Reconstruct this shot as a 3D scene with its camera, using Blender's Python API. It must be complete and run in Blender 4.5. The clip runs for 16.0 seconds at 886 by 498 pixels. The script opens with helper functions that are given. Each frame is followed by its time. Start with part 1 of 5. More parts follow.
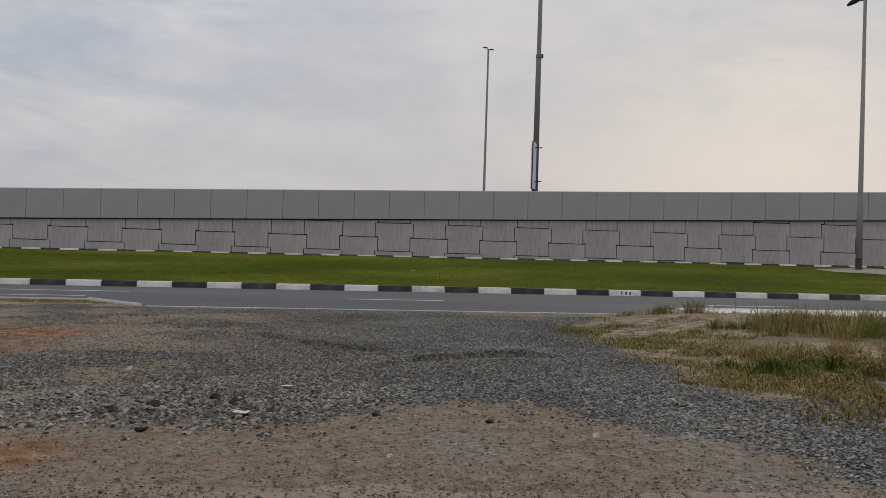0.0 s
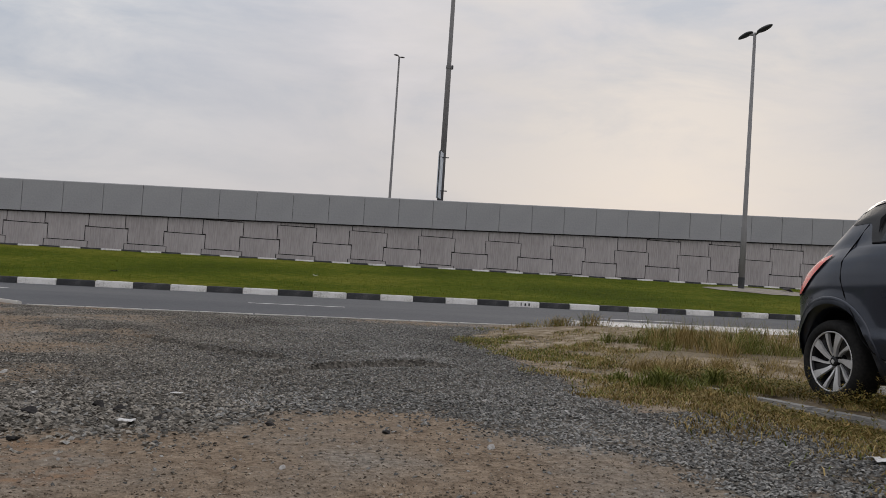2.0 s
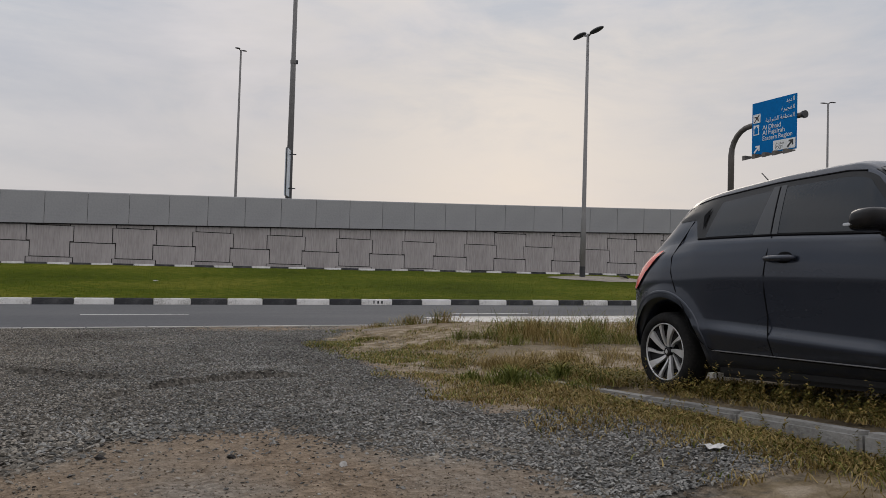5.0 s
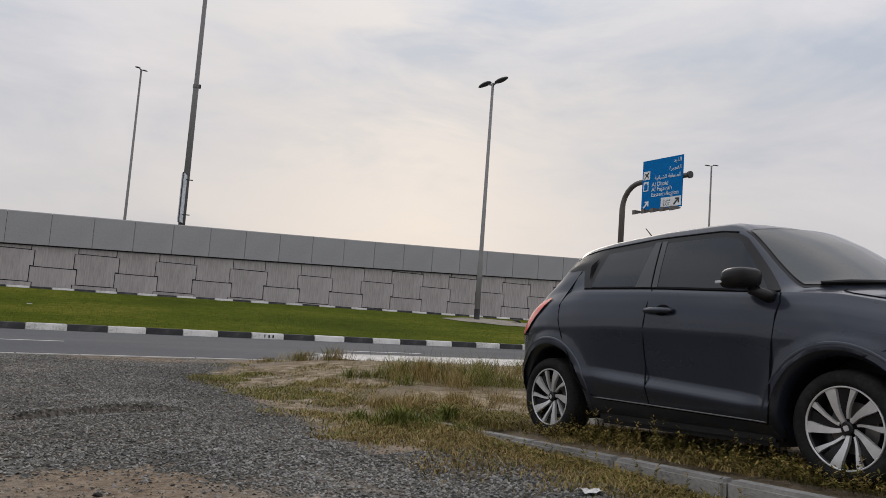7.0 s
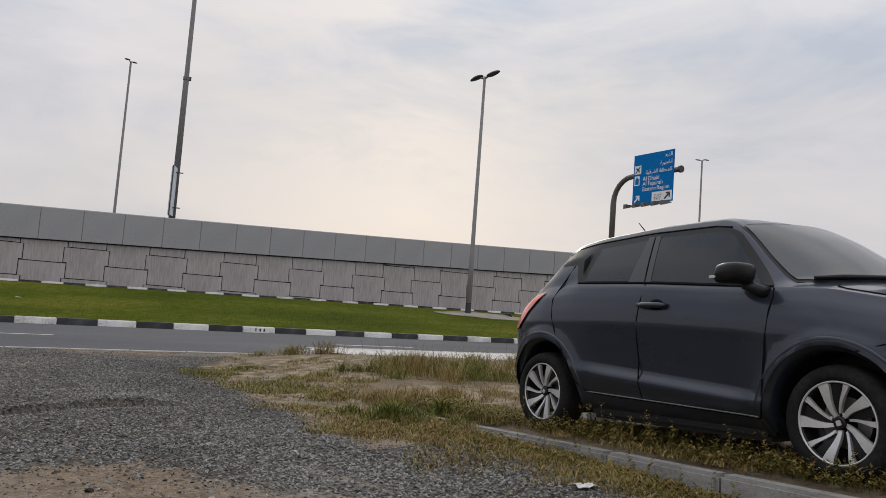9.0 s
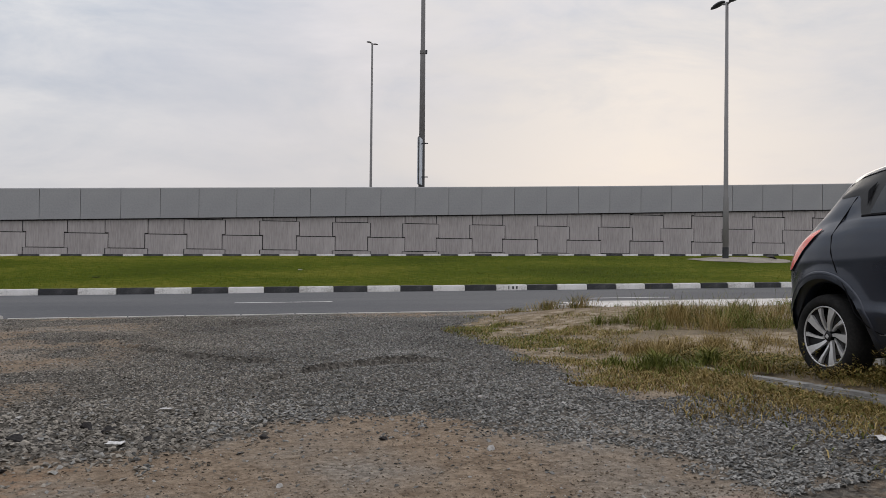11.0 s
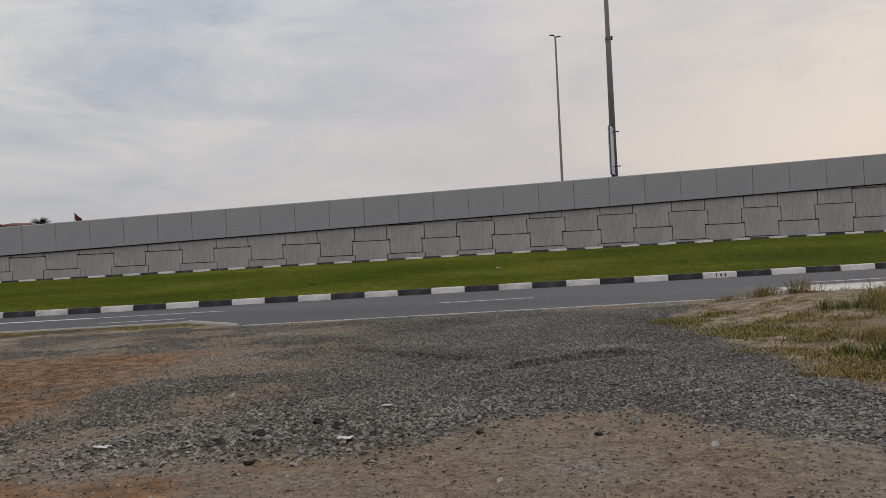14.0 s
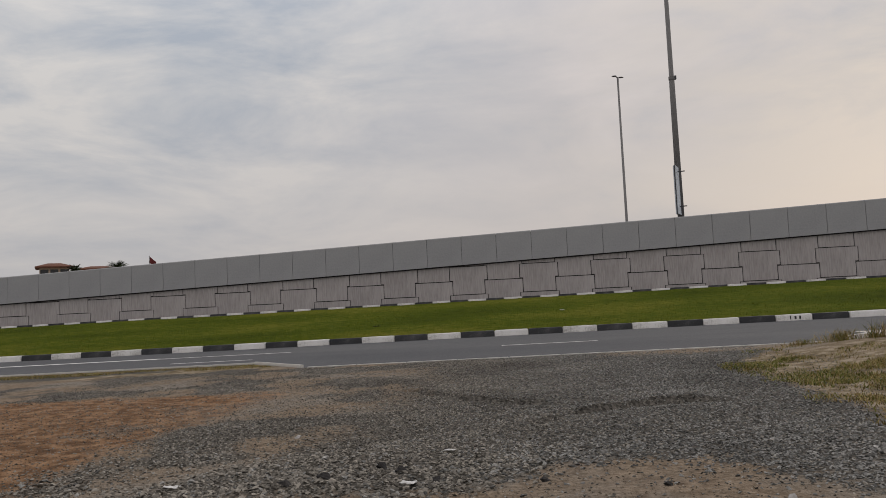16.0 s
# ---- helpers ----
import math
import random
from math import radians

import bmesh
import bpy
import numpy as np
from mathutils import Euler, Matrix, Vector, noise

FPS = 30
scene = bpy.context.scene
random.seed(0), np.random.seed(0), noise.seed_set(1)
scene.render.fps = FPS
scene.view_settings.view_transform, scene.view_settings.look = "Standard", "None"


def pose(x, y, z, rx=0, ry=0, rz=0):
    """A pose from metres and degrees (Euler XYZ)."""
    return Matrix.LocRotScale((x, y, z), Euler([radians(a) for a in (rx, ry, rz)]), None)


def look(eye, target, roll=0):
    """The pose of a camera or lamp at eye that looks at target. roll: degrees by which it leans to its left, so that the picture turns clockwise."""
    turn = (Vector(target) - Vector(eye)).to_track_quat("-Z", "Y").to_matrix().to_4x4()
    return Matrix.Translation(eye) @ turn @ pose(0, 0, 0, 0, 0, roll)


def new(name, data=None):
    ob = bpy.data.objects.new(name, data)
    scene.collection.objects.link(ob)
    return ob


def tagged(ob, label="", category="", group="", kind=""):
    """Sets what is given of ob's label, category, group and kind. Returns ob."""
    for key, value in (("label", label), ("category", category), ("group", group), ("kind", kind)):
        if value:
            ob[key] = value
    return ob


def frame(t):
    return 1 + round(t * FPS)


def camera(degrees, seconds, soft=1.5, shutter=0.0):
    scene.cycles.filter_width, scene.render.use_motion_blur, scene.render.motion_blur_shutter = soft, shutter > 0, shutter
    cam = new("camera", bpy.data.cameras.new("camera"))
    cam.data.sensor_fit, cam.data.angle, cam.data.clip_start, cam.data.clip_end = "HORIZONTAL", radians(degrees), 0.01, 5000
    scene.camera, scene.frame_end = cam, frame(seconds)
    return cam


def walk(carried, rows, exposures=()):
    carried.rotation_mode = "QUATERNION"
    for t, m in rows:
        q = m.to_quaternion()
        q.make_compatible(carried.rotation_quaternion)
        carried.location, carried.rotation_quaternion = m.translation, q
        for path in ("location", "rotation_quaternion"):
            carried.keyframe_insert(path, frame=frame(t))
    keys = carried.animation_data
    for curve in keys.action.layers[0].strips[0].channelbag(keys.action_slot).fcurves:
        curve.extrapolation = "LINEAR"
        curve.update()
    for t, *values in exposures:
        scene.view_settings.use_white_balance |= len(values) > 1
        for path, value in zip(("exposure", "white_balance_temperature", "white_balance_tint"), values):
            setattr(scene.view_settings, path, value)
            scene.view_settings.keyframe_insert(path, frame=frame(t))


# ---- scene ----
cam = camera(59.85, 16.0, soft=0.6)
# seconds, x, y, z, yaw, pitch, roll
PATH = [
    (0, 0, 0, 0.926, -4.3, 0.86, -1.87),
    (0.5, 0, 0.007, 0.929, -5.14, 0.84, -2.18),
    (1, -0.003, 0.029, 0.927, -6.75, 0.95, -2.79),
    (1.5, 0.001, 0.011, 0.931, -9.21, 1.12, -3.53),
    (2, 0.004, 0.018, 0.941, -11.51, 1.74, -3.81),
    (2.5, 0.009, 0.035, 0.97, -12.86, 3.53, -3.97),
    (3, 0.016, 0.037, 1.012, -13.98, 4.43, -4),
    (3.5, 0.036, 0.075, 1.037, -15.8, 5.88, -4.01),
    (4, 0.049, 0.084, 1.02, -17.61, 3.23, -4.1),
    (4.2, 0.053, 0.128, 1.02, -18.48, 1.32, -3.32),
    (6.5, 0.064, 0.067, 1.033, -28.63, 5.11, -4.07),
    (7, 0.069, 0.073, 1.033, -30.16, 5.16, -4.22),
    (7.5, 0.076, 0.072, 1.039, -32.04, 5.19, -4.44),
    (8, 0.085, 0.072, 1.038, -33.13, 5.34, -4.36),
    (8.2, 0.091, 0.082, 1.038, -33.42, 5.42, -4.34),
    (10.3, 0.002, 0.11, 1.025, -19.69, 1.8, -2.26),
    (10.5, 0.005, 0.118, 1.021, -17.7, 1.33, -1.61),
    (11, 0.002, 0.115, 1.027, -12.61, 0.62, -0.57),
    (11.5, -0.002, 0.108, 1.021, -8.14, 0.16, 0.31),
    (12, -0.011, 0.132, 1.016, -5.64, -0.778, 0.888),
    (12.5, -0.021, 0.137, 1.006, -3.79, -1.125, 1.425),
    (13, -0.022, 0.13, 1.014, -3.07, -1.392, 1.893),
    (13.5, -0.038, 0.124, 1.026, -1.12, -0.7, 2.58),
    (14, -0.045, 0.123, 1.025, 1.84, 0.58, 2.71),
    (14.5, -0.047, 0.128, 1.026, 3.34, 1.46, 2.69),
    (15, -0.048, 0.126, 1.032, 4.71, 2.3, 2.65),
    (15.5, -0.047, 0.115, 1.032, 5.82, 3.08, 2.72),
    (16, -0.045, 0.11, 1.037, 6.52, 3.89, 2.72),
]
walk(cam, [(t, pose(x, y, z, 90 + pitch, roll, yaw)) for t, x, y, z, yaw, pitch, roll in PATH],
     exposures=[(0, -0.07, 6500, 10), (2.5, 0.06, 6520, 10), (4, -0.04, 6550, 10), (6.5, 0.13, 6500, 10), (8, 0.16, 6500, 10), (10.5, 0.22, 6450, 10), (11, 0.2, 6450, 10), (12.5, 0.12, 6500, 10), (14, -0.05, 6650, 10), (16, -0.12, 6850, 11)])

# ---- world and light ----
world = bpy.data.worlds.new("sky")
scene.world = world
world.use_nodes = True
wn, wl = world.node_tree.nodes, world.node_tree.links
wn.clear()


def wnode(kind, **values):
    n = wn.new(kind)
    for key, value in values.items():
        n.inputs[key].default_value = value
    return n


SUN_AZ, SUN_EL = radians(28), radians(13)
sky = wn.new("ShaderNodeTexSky")
sky.sky_type, sky.sun_disc, sky.sun_elevation, sky.sun_rotation = "NISHITA", False, SUN_EL, SUN_AZ
coord = wn.new("ShaderNodeTexCoord")
split = wn.new("ShaderNodeSeparateXYZ")
wl.new(coord.outputs["Generated"], split.inputs[0])
stretch = wn.new("ShaderNodeMapping")
stretch.inputs["Scale"].default_value = (1.0, 1.0, 3.2)
stretch.inputs["Rotation"].default_value = (0.0, 0.28, 0.0)
wl.new(coord.outputs["Generated"], stretch.inputs[0])
clouds = wnode("ShaderNodeTexNoise", Scale=2.1, Detail=9.0, Roughness=0.56, Distortion=0.6)
wl.new(stretch.outputs[0], clouds.inputs["Vector"])
warm = wnode("ShaderNodeTexNoise", Scale=3.4, Detail=9.0, Roughness=0.6, Distortion=0.4)
shift = wn.new("ShaderNodeMapping")
shift.inputs["Location"].default_value = (3.7, 1.3, 0.4)
wl.new(stretch.outputs[0], shift.inputs[0])
wl.new(shift.outputs[0], warm.inputs["Vector"])
deck = wn.new("ShaderNodeValToRGB")
deck.color_ramp.elements[0].position, deck.color_ramp.elements[0].color = 0.34, (0.43, 0.465, 0.53, 1)
deck.color_ramp.elements[1].position, deck.color_ramp.elements[1].color = 0.64, (0.67, 0.64, 0.65, 1)
mid = deck.color_ramp.elements.new(0.5)
mid.color = (0.575, 0.565, 0.592, 1)
wl.new(clouds.outputs["Fac"], deck.inputs[0])
# warm, thin cloud low in the sky round the hidden sun
toward = wn.new("ShaderNodeVectorMath")
toward.operation = "DOT_PRODUCT"
toward.inputs[1].default_value = (math.sin(SUN_AZ) * math.cos(SUN_EL), math.cos(SUN_AZ) * math.cos(SUN_EL), math.sin(SUN_EL))
wl.new(coord.outputs["Generated"], toward.inputs[0])
near_sun = wn.new("ShaderNodeMapRange")
near_sun.interpolation_type = "SMOOTHSTEP"
near_sun.inputs["From Min"].default_value, near_sun.inputs["From Max"].default_value = 0.84, 1.0
wl.new(toward.outputs["Value"], near_sun.inputs["Value"])
thin = wn.new("ShaderNodeMapRange")
thin.inputs["From Min"].default_value, thin.inputs["From Max"].default_value = 0.38, 0.62
wl.new(warm.outputs["Fac"], thin.inputs["Value"])
glow = wn.new("ShaderNodeMath")
glow.operation = "MULTIPLY"
wl.new(near_sun.outputs[0], glow.inputs[0])
wl.new(thin.outputs[0], glow.inputs[1])
lit = wn.new("ShaderNodeMix")
lit.data_type = "RGBA"
wl.new(glow.outputs[0], lit.inputs["Factor"])
wl.new(deck.outputs[0], lit.inputs["A"])
lit.inputs["B"].default_value = (0.635, 0.605, 0.592, 1)
# cooler cloud on the side away from the sun
away = wn.new("ShaderNodeVectorMath")
away.operation = "DOT_PRODUCT"
away.inputs[1].default_value = (-0.62, 0.66, 0.42)
wl.new(coord.outputs["Generated"], away.inputs[0])
cool = wn.new("ShaderNodeMapRange")
cool.interpolation_type = "SMOOTHSTEP"
cool.inputs["From Min"].default_value, cool.inputs["From Max"].default_value = 0.66, 0.98
cool.inputs["To Max"].default_value = 1.0
wl.new(away.outputs["Value"], cool.inputs["Value"])
cooled = wn.new("ShaderNodeMix")
cooled.data_type = "RGBA"
wl.new(cool.outputs[0], cooled.inputs["Factor"])
wl.new(lit.outputs["Result"], cooled.inputs["A"])
pale = wn.new("ShaderNodeMix")
pale.data_type = "RGBA"
wl.new(thin.outputs[0], pale.inputs["Factor"])
pale.inputs["A"].default_value, pale.inputs["B"].default_value = (0.405, 0.46, 0.545, 1), (0.68, 0.68, 0.69, 1)
wl.new(pale.outputs["Result"], cooled.inputs["B"])
# a pale band along the horizon
band = wn.new("ShaderNodeMapRange")
band.interpolation_type = "SMOOTHSTEP"
band.inputs["From Min"].default_value, band.inputs["From Max"].default_value = 0.30, 0.02
wl.new(split.outputs["Z"], band.inputs["Value"])
band_part = wn.new("ShaderNodeMath")
band_part.operation = "MULTIPLY"
band_part.inputs[1].default_value = 0.42
wl.new(band.outputs[0], band_part.inputs[0])
low = wn.new("ShaderNodeMix")
low.data_type = "RGBA"
wl.new(band_part.outputs[0], low.inputs["Factor"])
wl.new(cooled.outputs["Result"], low.inputs["A"])
low.inputs["B"].default_value = (0.535, 0.495, 0.492, 1)
clear = wnode("ShaderNodeBackground", Strength=0.08)
wl.new(sky.outputs[0], clear.inputs["Color"])
# an overcast sky grows brighter towards the zenith
rise = wn.new("ShaderNodeMapRange")
rise.interpolation_type = "SMOOTHSTEP"
rise.inputs["From Min"].default_value, rise.inputs["From Max"].default_value = 0.22, 0.9
rise.inputs["To Min"].default_value, rise.inputs["To Max"].default_value = 1.0, 2.1
wl.new(split.outputs["Z"], rise.inputs["Value"])
cover = wn.new("ShaderNodeBackground")
wl.new(low.outputs["Result"], cover.inputs["Color"])
wl.new(rise.outputs[0], cover.inputs["Strength"])
both = wnode("ShaderNodeMixShader", Fac=0.94)
wl.new(clear.outputs[0], both.inputs[1])
wl.new(cover.outputs[0], both.inputs[2])
world_out = wn.new("ShaderNodeOutputWorld")
wl.new(both.outputs[0], world_out.inputs["Surface"])

sun = new("sun", bpy.data.lights.new("sun", "SUN"))
sun.data.energy, sun.data.angle, sun.data.color = 0.5, radians(25), (1.0, 0.90, 0.78)
sun.matrix_world = look((30 * math.sin(SUN_AZ), 30 * math.cos(SUN_AZ), 30 * math.tan(radians(28))), (0, 0, 0))


# ---- materials ----
def material(name, ramp, rough=0.8, metal=0.0, scale=4.0, fine=40.0, bump=0.2, bump_scale=60.0, bump_depth=0.01,
             island=0.0, per_object=0.0, coat=0.0, stretch=(1, 1, 1), spec=None):
    """A surface whose colour wanders along a ramp by coarse and fine noise, with fine relief."""
    m = bpy.data.materials.new(name)
    m.use_nodes = True
    nt = m.node_tree
    n, l = nt.nodes, nt.links
    b = n["Principled BSDF"]
    tc = n.new("ShaderNodeTexCoord")
    mp = n.new("ShaderNodeMapping")
    mp.inputs["Scale"].default_value = stretch
    l.new(tc.outputs["Object"], mp.inputs[0])
    a = n.new("ShaderNodeTexNoise")
    a.inputs["Scale"].default_value, a.inputs["Detail"].default_value = scale, 5
    c = n.new("ShaderNodeTexNoise")
    c.inputs["Scale"].default_value, c.inputs["Detail"].default_value = fine, 4
    for k in (a, c):
        l.new(mp.outputs[0], k.inputs["Vector"])
    mix = n.new("ShaderNodeMath")
    mix.operation = "MULTIPLY_ADD"
    mix.inputs[1].default_value = 0.55
    l.new(a.outputs["Fac"], mix.inputs[0])
    part_fine = n.new("ShaderNodeMath")
    part_fine.operation = "MULTIPLY"
    part_fine.inputs[1].default_value = 0.45
    l.new(c.outputs["Fac"], part_fine.inputs[0])
    l.new(part_fine.outputs[0], mix.inputs[2])
    value = mix.outputs[0]
    if island or per_object:
        src = n.new("ShaderNodeNewGeometry").outputs["Random Per Island"] if island else n.new("ShaderNodeObjectInfo").outputs["Random"]
        add = n.new("ShaderNodeMath")
        add.operation = "MULTIPLY_ADD"
        add.inputs[1].default_value = island or per_object
        l.new(src, add.inputs[0])
        off = n.new("ShaderNodeMath")
        off.operation = "SUBTRACT"
        off.inputs[1].default_value = (island or per_object) / 2
        l.new(value, off.inputs[0])
        l.new(off.outputs[0], add.inputs[2])
        value = add.outputs[0]
    r = n.new("ShaderNodeValToRGB")
    e = r.color_ramp.elements
    e[0].position, e[0].color = 0.32, (*ramp[0], 1)
    e[1].position, e[1].color = 0.68, (*ramp[-1], 1)
    for i, col in enumerate(ramp[1:-1], 1):
        k = e.new(0.32 + 0.36 * i / (len(ramp) - 1))
        k.color = (*col, 1)
    l.new(value, r.inputs[0])
    l.new(r.outputs[0], b.inputs["Base Color"])
    b.inputs["Roughness"].default_value, b.inputs["Metallic"].default_value = rough, metal
    b.inputs["Coat Weight"].default_value = coat
    b.inputs["Specular IOR Level"].default_value = spec if spec is not None else 0.10 if rough >= 0.75 else 0.5
    b.inputs["Coat Roughness"].default_value = 0.04
    if bump:
        h = n.new("ShaderNodeTexNoise")
        h.inputs["Scale"].default_value, h.inputs["Detail"].default_value = bump_scale, 4
        l.new(mp.outputs[0], h.inputs["Vector"])
        bp = n.new("ShaderNodeBump")
        bp.inputs["Strength"].default_value, bp.inputs["Distance"].default_value = bump, bump_depth
        l.new(h.outputs["Fac"], bp.inputs["Height"])
        l.new(bp.outputs[0], b.inputs["Normal"])
    return m


def plain(name, colour, rough=0.5, metal=0.0, coat=0.0):
    return material(name, [[c * 0.88 for c in colour], [min(1, c * 1.1) for c in colour]], rough, metal, coat=coat, bump=0.05)


ASPHALT = material("asphalt", [(0.066, 0.069, 0.075), (0.088, 0.090, 0.095), (0.116, 0.116, 0.118)], 0.85, scale=0.35, fine=30, bump=0.4, bump_scale=150, stretch=(0.3, 1, 1))
LAWN = material("lawn", [(0.030, 0.043, 0.003), (0.062, 0.082, 0.006), (0.15, 0.138, 0.022)], 0.95, scale=0.3, fine=7, bump=1.0, bump_scale=20, bump_depth=0.08, stretch=(0.5, 1, 1), spec=0.02)
WHITE_PAINT = material("white_road_paint", [(0.42, 0.41, 0.39), (0.62, 0.61, 0.59), (0.68, 0.67, 0.66)], 0.7, scale=3, fine=40, bump=0.2)
BLACK_PAINT = material("black_kerb_paint", [(0.016, 0.017, 0.02), (0.03, 0.031, 0.034), (0.09, 0.09, 0.09)], 0.6, scale=3, fine=30, bump=0.2, per_object=0.1)
KERB_WHITE = material("white_kerb_paint", [(0.36, 0.35, 0.32), (0.74, 0.73, 0.70), (0.82, 0.81, 0.79)], 0.7, scale=3, fine=25, bump=0.2, per_object=0.12)
CONCRETE = material("kerb_concrete", [(0.13, 0.127, 0.118), (0.225, 0.22, 0.207), (0.29, 0.285, 0.27)], 0.9, scale=4, fine=40, bump=0.6, bump_scale=90, per_object=0.15)
PALE_SLAB = material("pale_slab", [(0.38, 0.36, 0.33), (0.50, 0.48, 0.45), (0.56, 0.55, 0.52)], 0.9, scale=1.5, fine=20, bump=0.3)
PARAPET = material("parapet_concrete", [(0.280, 0.286, 0.290), (0.324, 0.329, 0.332), (0.358, 0.362, 0.364)], 0.8, scale=0.5, fine=12, bump=0.08, per_object=0.05)
# for the gaps between panels and the painted shade under the parapet
JOINT_SHADE = plain("dark_joint_and_shade", (0.035, 0.033, 0.032), 0.95)
POLE = plain("pole_grey", (0.15, 0.147, 0.145), 0.6, 0.1)
GALVANISED = plain("galvanised_grey", (0.185, 0.183, 0.182), 0.6, 0.1)
DARK_METAL = plain("dark_metal", (0.05, 0.052, 0.056), 0.5, 0.4)
WORN = material("worn_grey_earth", [(0.15, 0.132, 0.11), (0.22, 0.20, 0.17), (0.29, 0.265, 0.23)], 0.95, scale=1.0, fine=14, bump=0.5, bump_scale=20)
CLEAN_STONE = material("clean_stone", [(0.071, 0.071, 0.067), (0.143, 0.142, 0.135), (0.195, 0.193, 0.182), (0.287, 0.282, 0.263)], 0.85, scale=0.7, fine=60, bump=0.3, island=0.40)
STONE = material("crushed_stone", [(0.080, 0.073, 0.062), (0.156, 0.144, 0.124), (0.209, 0.192, 0.165), (0.30, 0.275, 0.234)], 0.9, scale=0.7, fine=60, bump=0.3, island=0.38)


# ---- building helpers ----
def mesh_of(name, bm, mat, smooth=False):
    me = bpy.data.meshes.new(name)
    bm.to_mesh(me)
    bm.free()
    for m in (mat if isinstance(mat, (list, tuple)) else [mat]):
        me.materials.append(m)
    if smooth:
        me.polygons.foreach_set("use_smooth", [True] * len(me.polygons))
    return me


def part(name, bm, mat, parent, label="", smooth=False):
    """Links a bmesh as one mesh object under a thing or a part."""
    ob = new(name, mesh_of(name, bm, mat, smooth))
    ob.parent = parent
    if label:
        ob["label"] = label
    return ob


def thing(name, label, category, group="", kind="", at=None):
    ob = new(name)
    if at is not None:
        ob.matrix_world = at
    return tagged(ob, label, category, group, kind)


def box(bm, lo, hi, bevel=0.0):
    v = [bm.verts.new((x, y, z)) for x in (lo[0], hi[0]) for y in (lo[1], hi[1]) for z in (lo[2], hi[2])]
    faces = [bm.faces.new([v[i] for i in q]) for q in ((0, 1, 3, 2), (4, 6, 7, 5), (0, 4, 5, 1), (2, 3, 7, 6), (0, 2, 6, 4), (1, 5, 7, 3))]
    if bevel:
        edges = {e for f in faces for e in f.edges}
        bmesh.ops.bevel(bm, geom=list(edges), offset=bevel, segments=2, affect="EDGES")
    return bm


def boxed(lo, hi, bevel=0.0):
    return box(bmesh.new(), lo, hi, bevel)


def tube(bm, points, radii, sides=16, caps=True):
    """A round tube through points with a radius for each."""
    pts = [Vector(p) for p in points]
    rings = []
    side = None
    for i, p in enumerate(pts):
        d = (pts[min(i + 1, len(pts) - 1)] - pts[max(i - 1, 0)]).normalized()
        ref = side if side is not None else (Vector((1, 0, 0)) if abs(d.x) < 0.9 else Vector((0, 1, 0)))
        side = (ref - d * ref.dot(d)).normalized()
        up = d.cross(side)
        rings.append([bm.verts.new(p + (side * math.cos(a) + up * math.sin(a)) * radii[i]) for a in [2 * math.pi * k / sides for k in range(sides)]])
    for a, b in zip(rings, rings[1:]):
        for k in range(sides):
            bm.faces.new((a[k], a[(k + 1) % sides], b[(k + 1) % sides], b[k]))
    if caps:
        bm.faces.new(rings[0][::-1])
        bm.faces.new(rings[-1])
    return bm


def soup(name, verts, faces, mat):
    me = bpy.data.meshes.new(name)
    me.from_pydata(verts, [], faces)
    me.materials.append(mat)
    return me


SLOPE = 0.0105


def step(a, b, v):
    t = min(1.0, max(0.0, (v - a) / (b - a)))
    return t * t * (3 - 2 * t)


def tilt(x):
    return SLOPE * max(-70.0, min(70.0, x))


def hum(x, y, s, seed=0.0):
    return noise.noise((x * s + seed, y * s - seed, seed * 1.7))


def apron(x):
    """The near edge of the road: it swings out to meet the lot."""
    return 13.75 + 1.55 * max(0.0, min(1.0, max((-4.2 - x) / 1.5, (x - 5.0) / 1.7)))


def furrow(x, y):
    """Two shallow wheel furrows through the gravel, each with a steep lip on its far side."""
    z = 0.0
    for line, x0, x1, high in ((7.72 - 0.72 * x + 0.22 * x * x, -2.3, 0.5, 0.04), (6.66 + 1.25 * x - 0.45 * x * x, -0.3, 1.9, 0.055)):
        d = y - line + 0.11 * hum(x, y, 2.4, 71) + 0.05 * hum(x, y, 7.0, 73)
        fade = step(x0, x0 + 0.7, x) * step(x1, x1 - 0.6, x) * high * 1.05 * step(-0.7, 0.05, hum(x, y, 1.9, 83))
        if -0.9 < d < 1.2 and fade > 0:
            z += fade * (math.exp(-d / 0.42) * step(-0.02, 0.04, d) - 0.9 * math.exp(-((d + 0.05) / 0.08) ** 2))
    return z


def ground_z(x, y):
    """Height of the lot: it leans with the road and rises towards the parking strip."""
    z = tilt(x)
    z += step(1.9, 3.7, x) * step(7.5, 3.0, y) * 0.115
    z += step(3.0, 5.0, x) * step(6.5, 10.5, y) * step(13.6, 12.0, y) * 0.16
    z += furrow(x, y)
    if y < 13.8:
        z += 0.018 * hum(x, y, 1.1) + 0.008 * hum(x, y, 3.7, 2.0)
    return z


def strip_z(x, y):
    """Height of the raised parking strip behind the kerb."""
    return 0.197 + (4.89 - y) * 0.0557


# ---- ground of the lot, out to the horizon ----
def ease_line(lo, hi, fine, far):
    """Even steps from lo to hi, then ever wider ones out to far on both sides."""
    out = [lo + fine * i for i in range(int(round((hi - lo) / fine)) + 1)]
    d, a, b = fine, out[0], out[-1]
    left, right = [], []
    while b < far:
        d *= 1.28
        a, b = a - d, b + d
        left.append(a)
        right.append(b)
    return left[::-1] + out + right


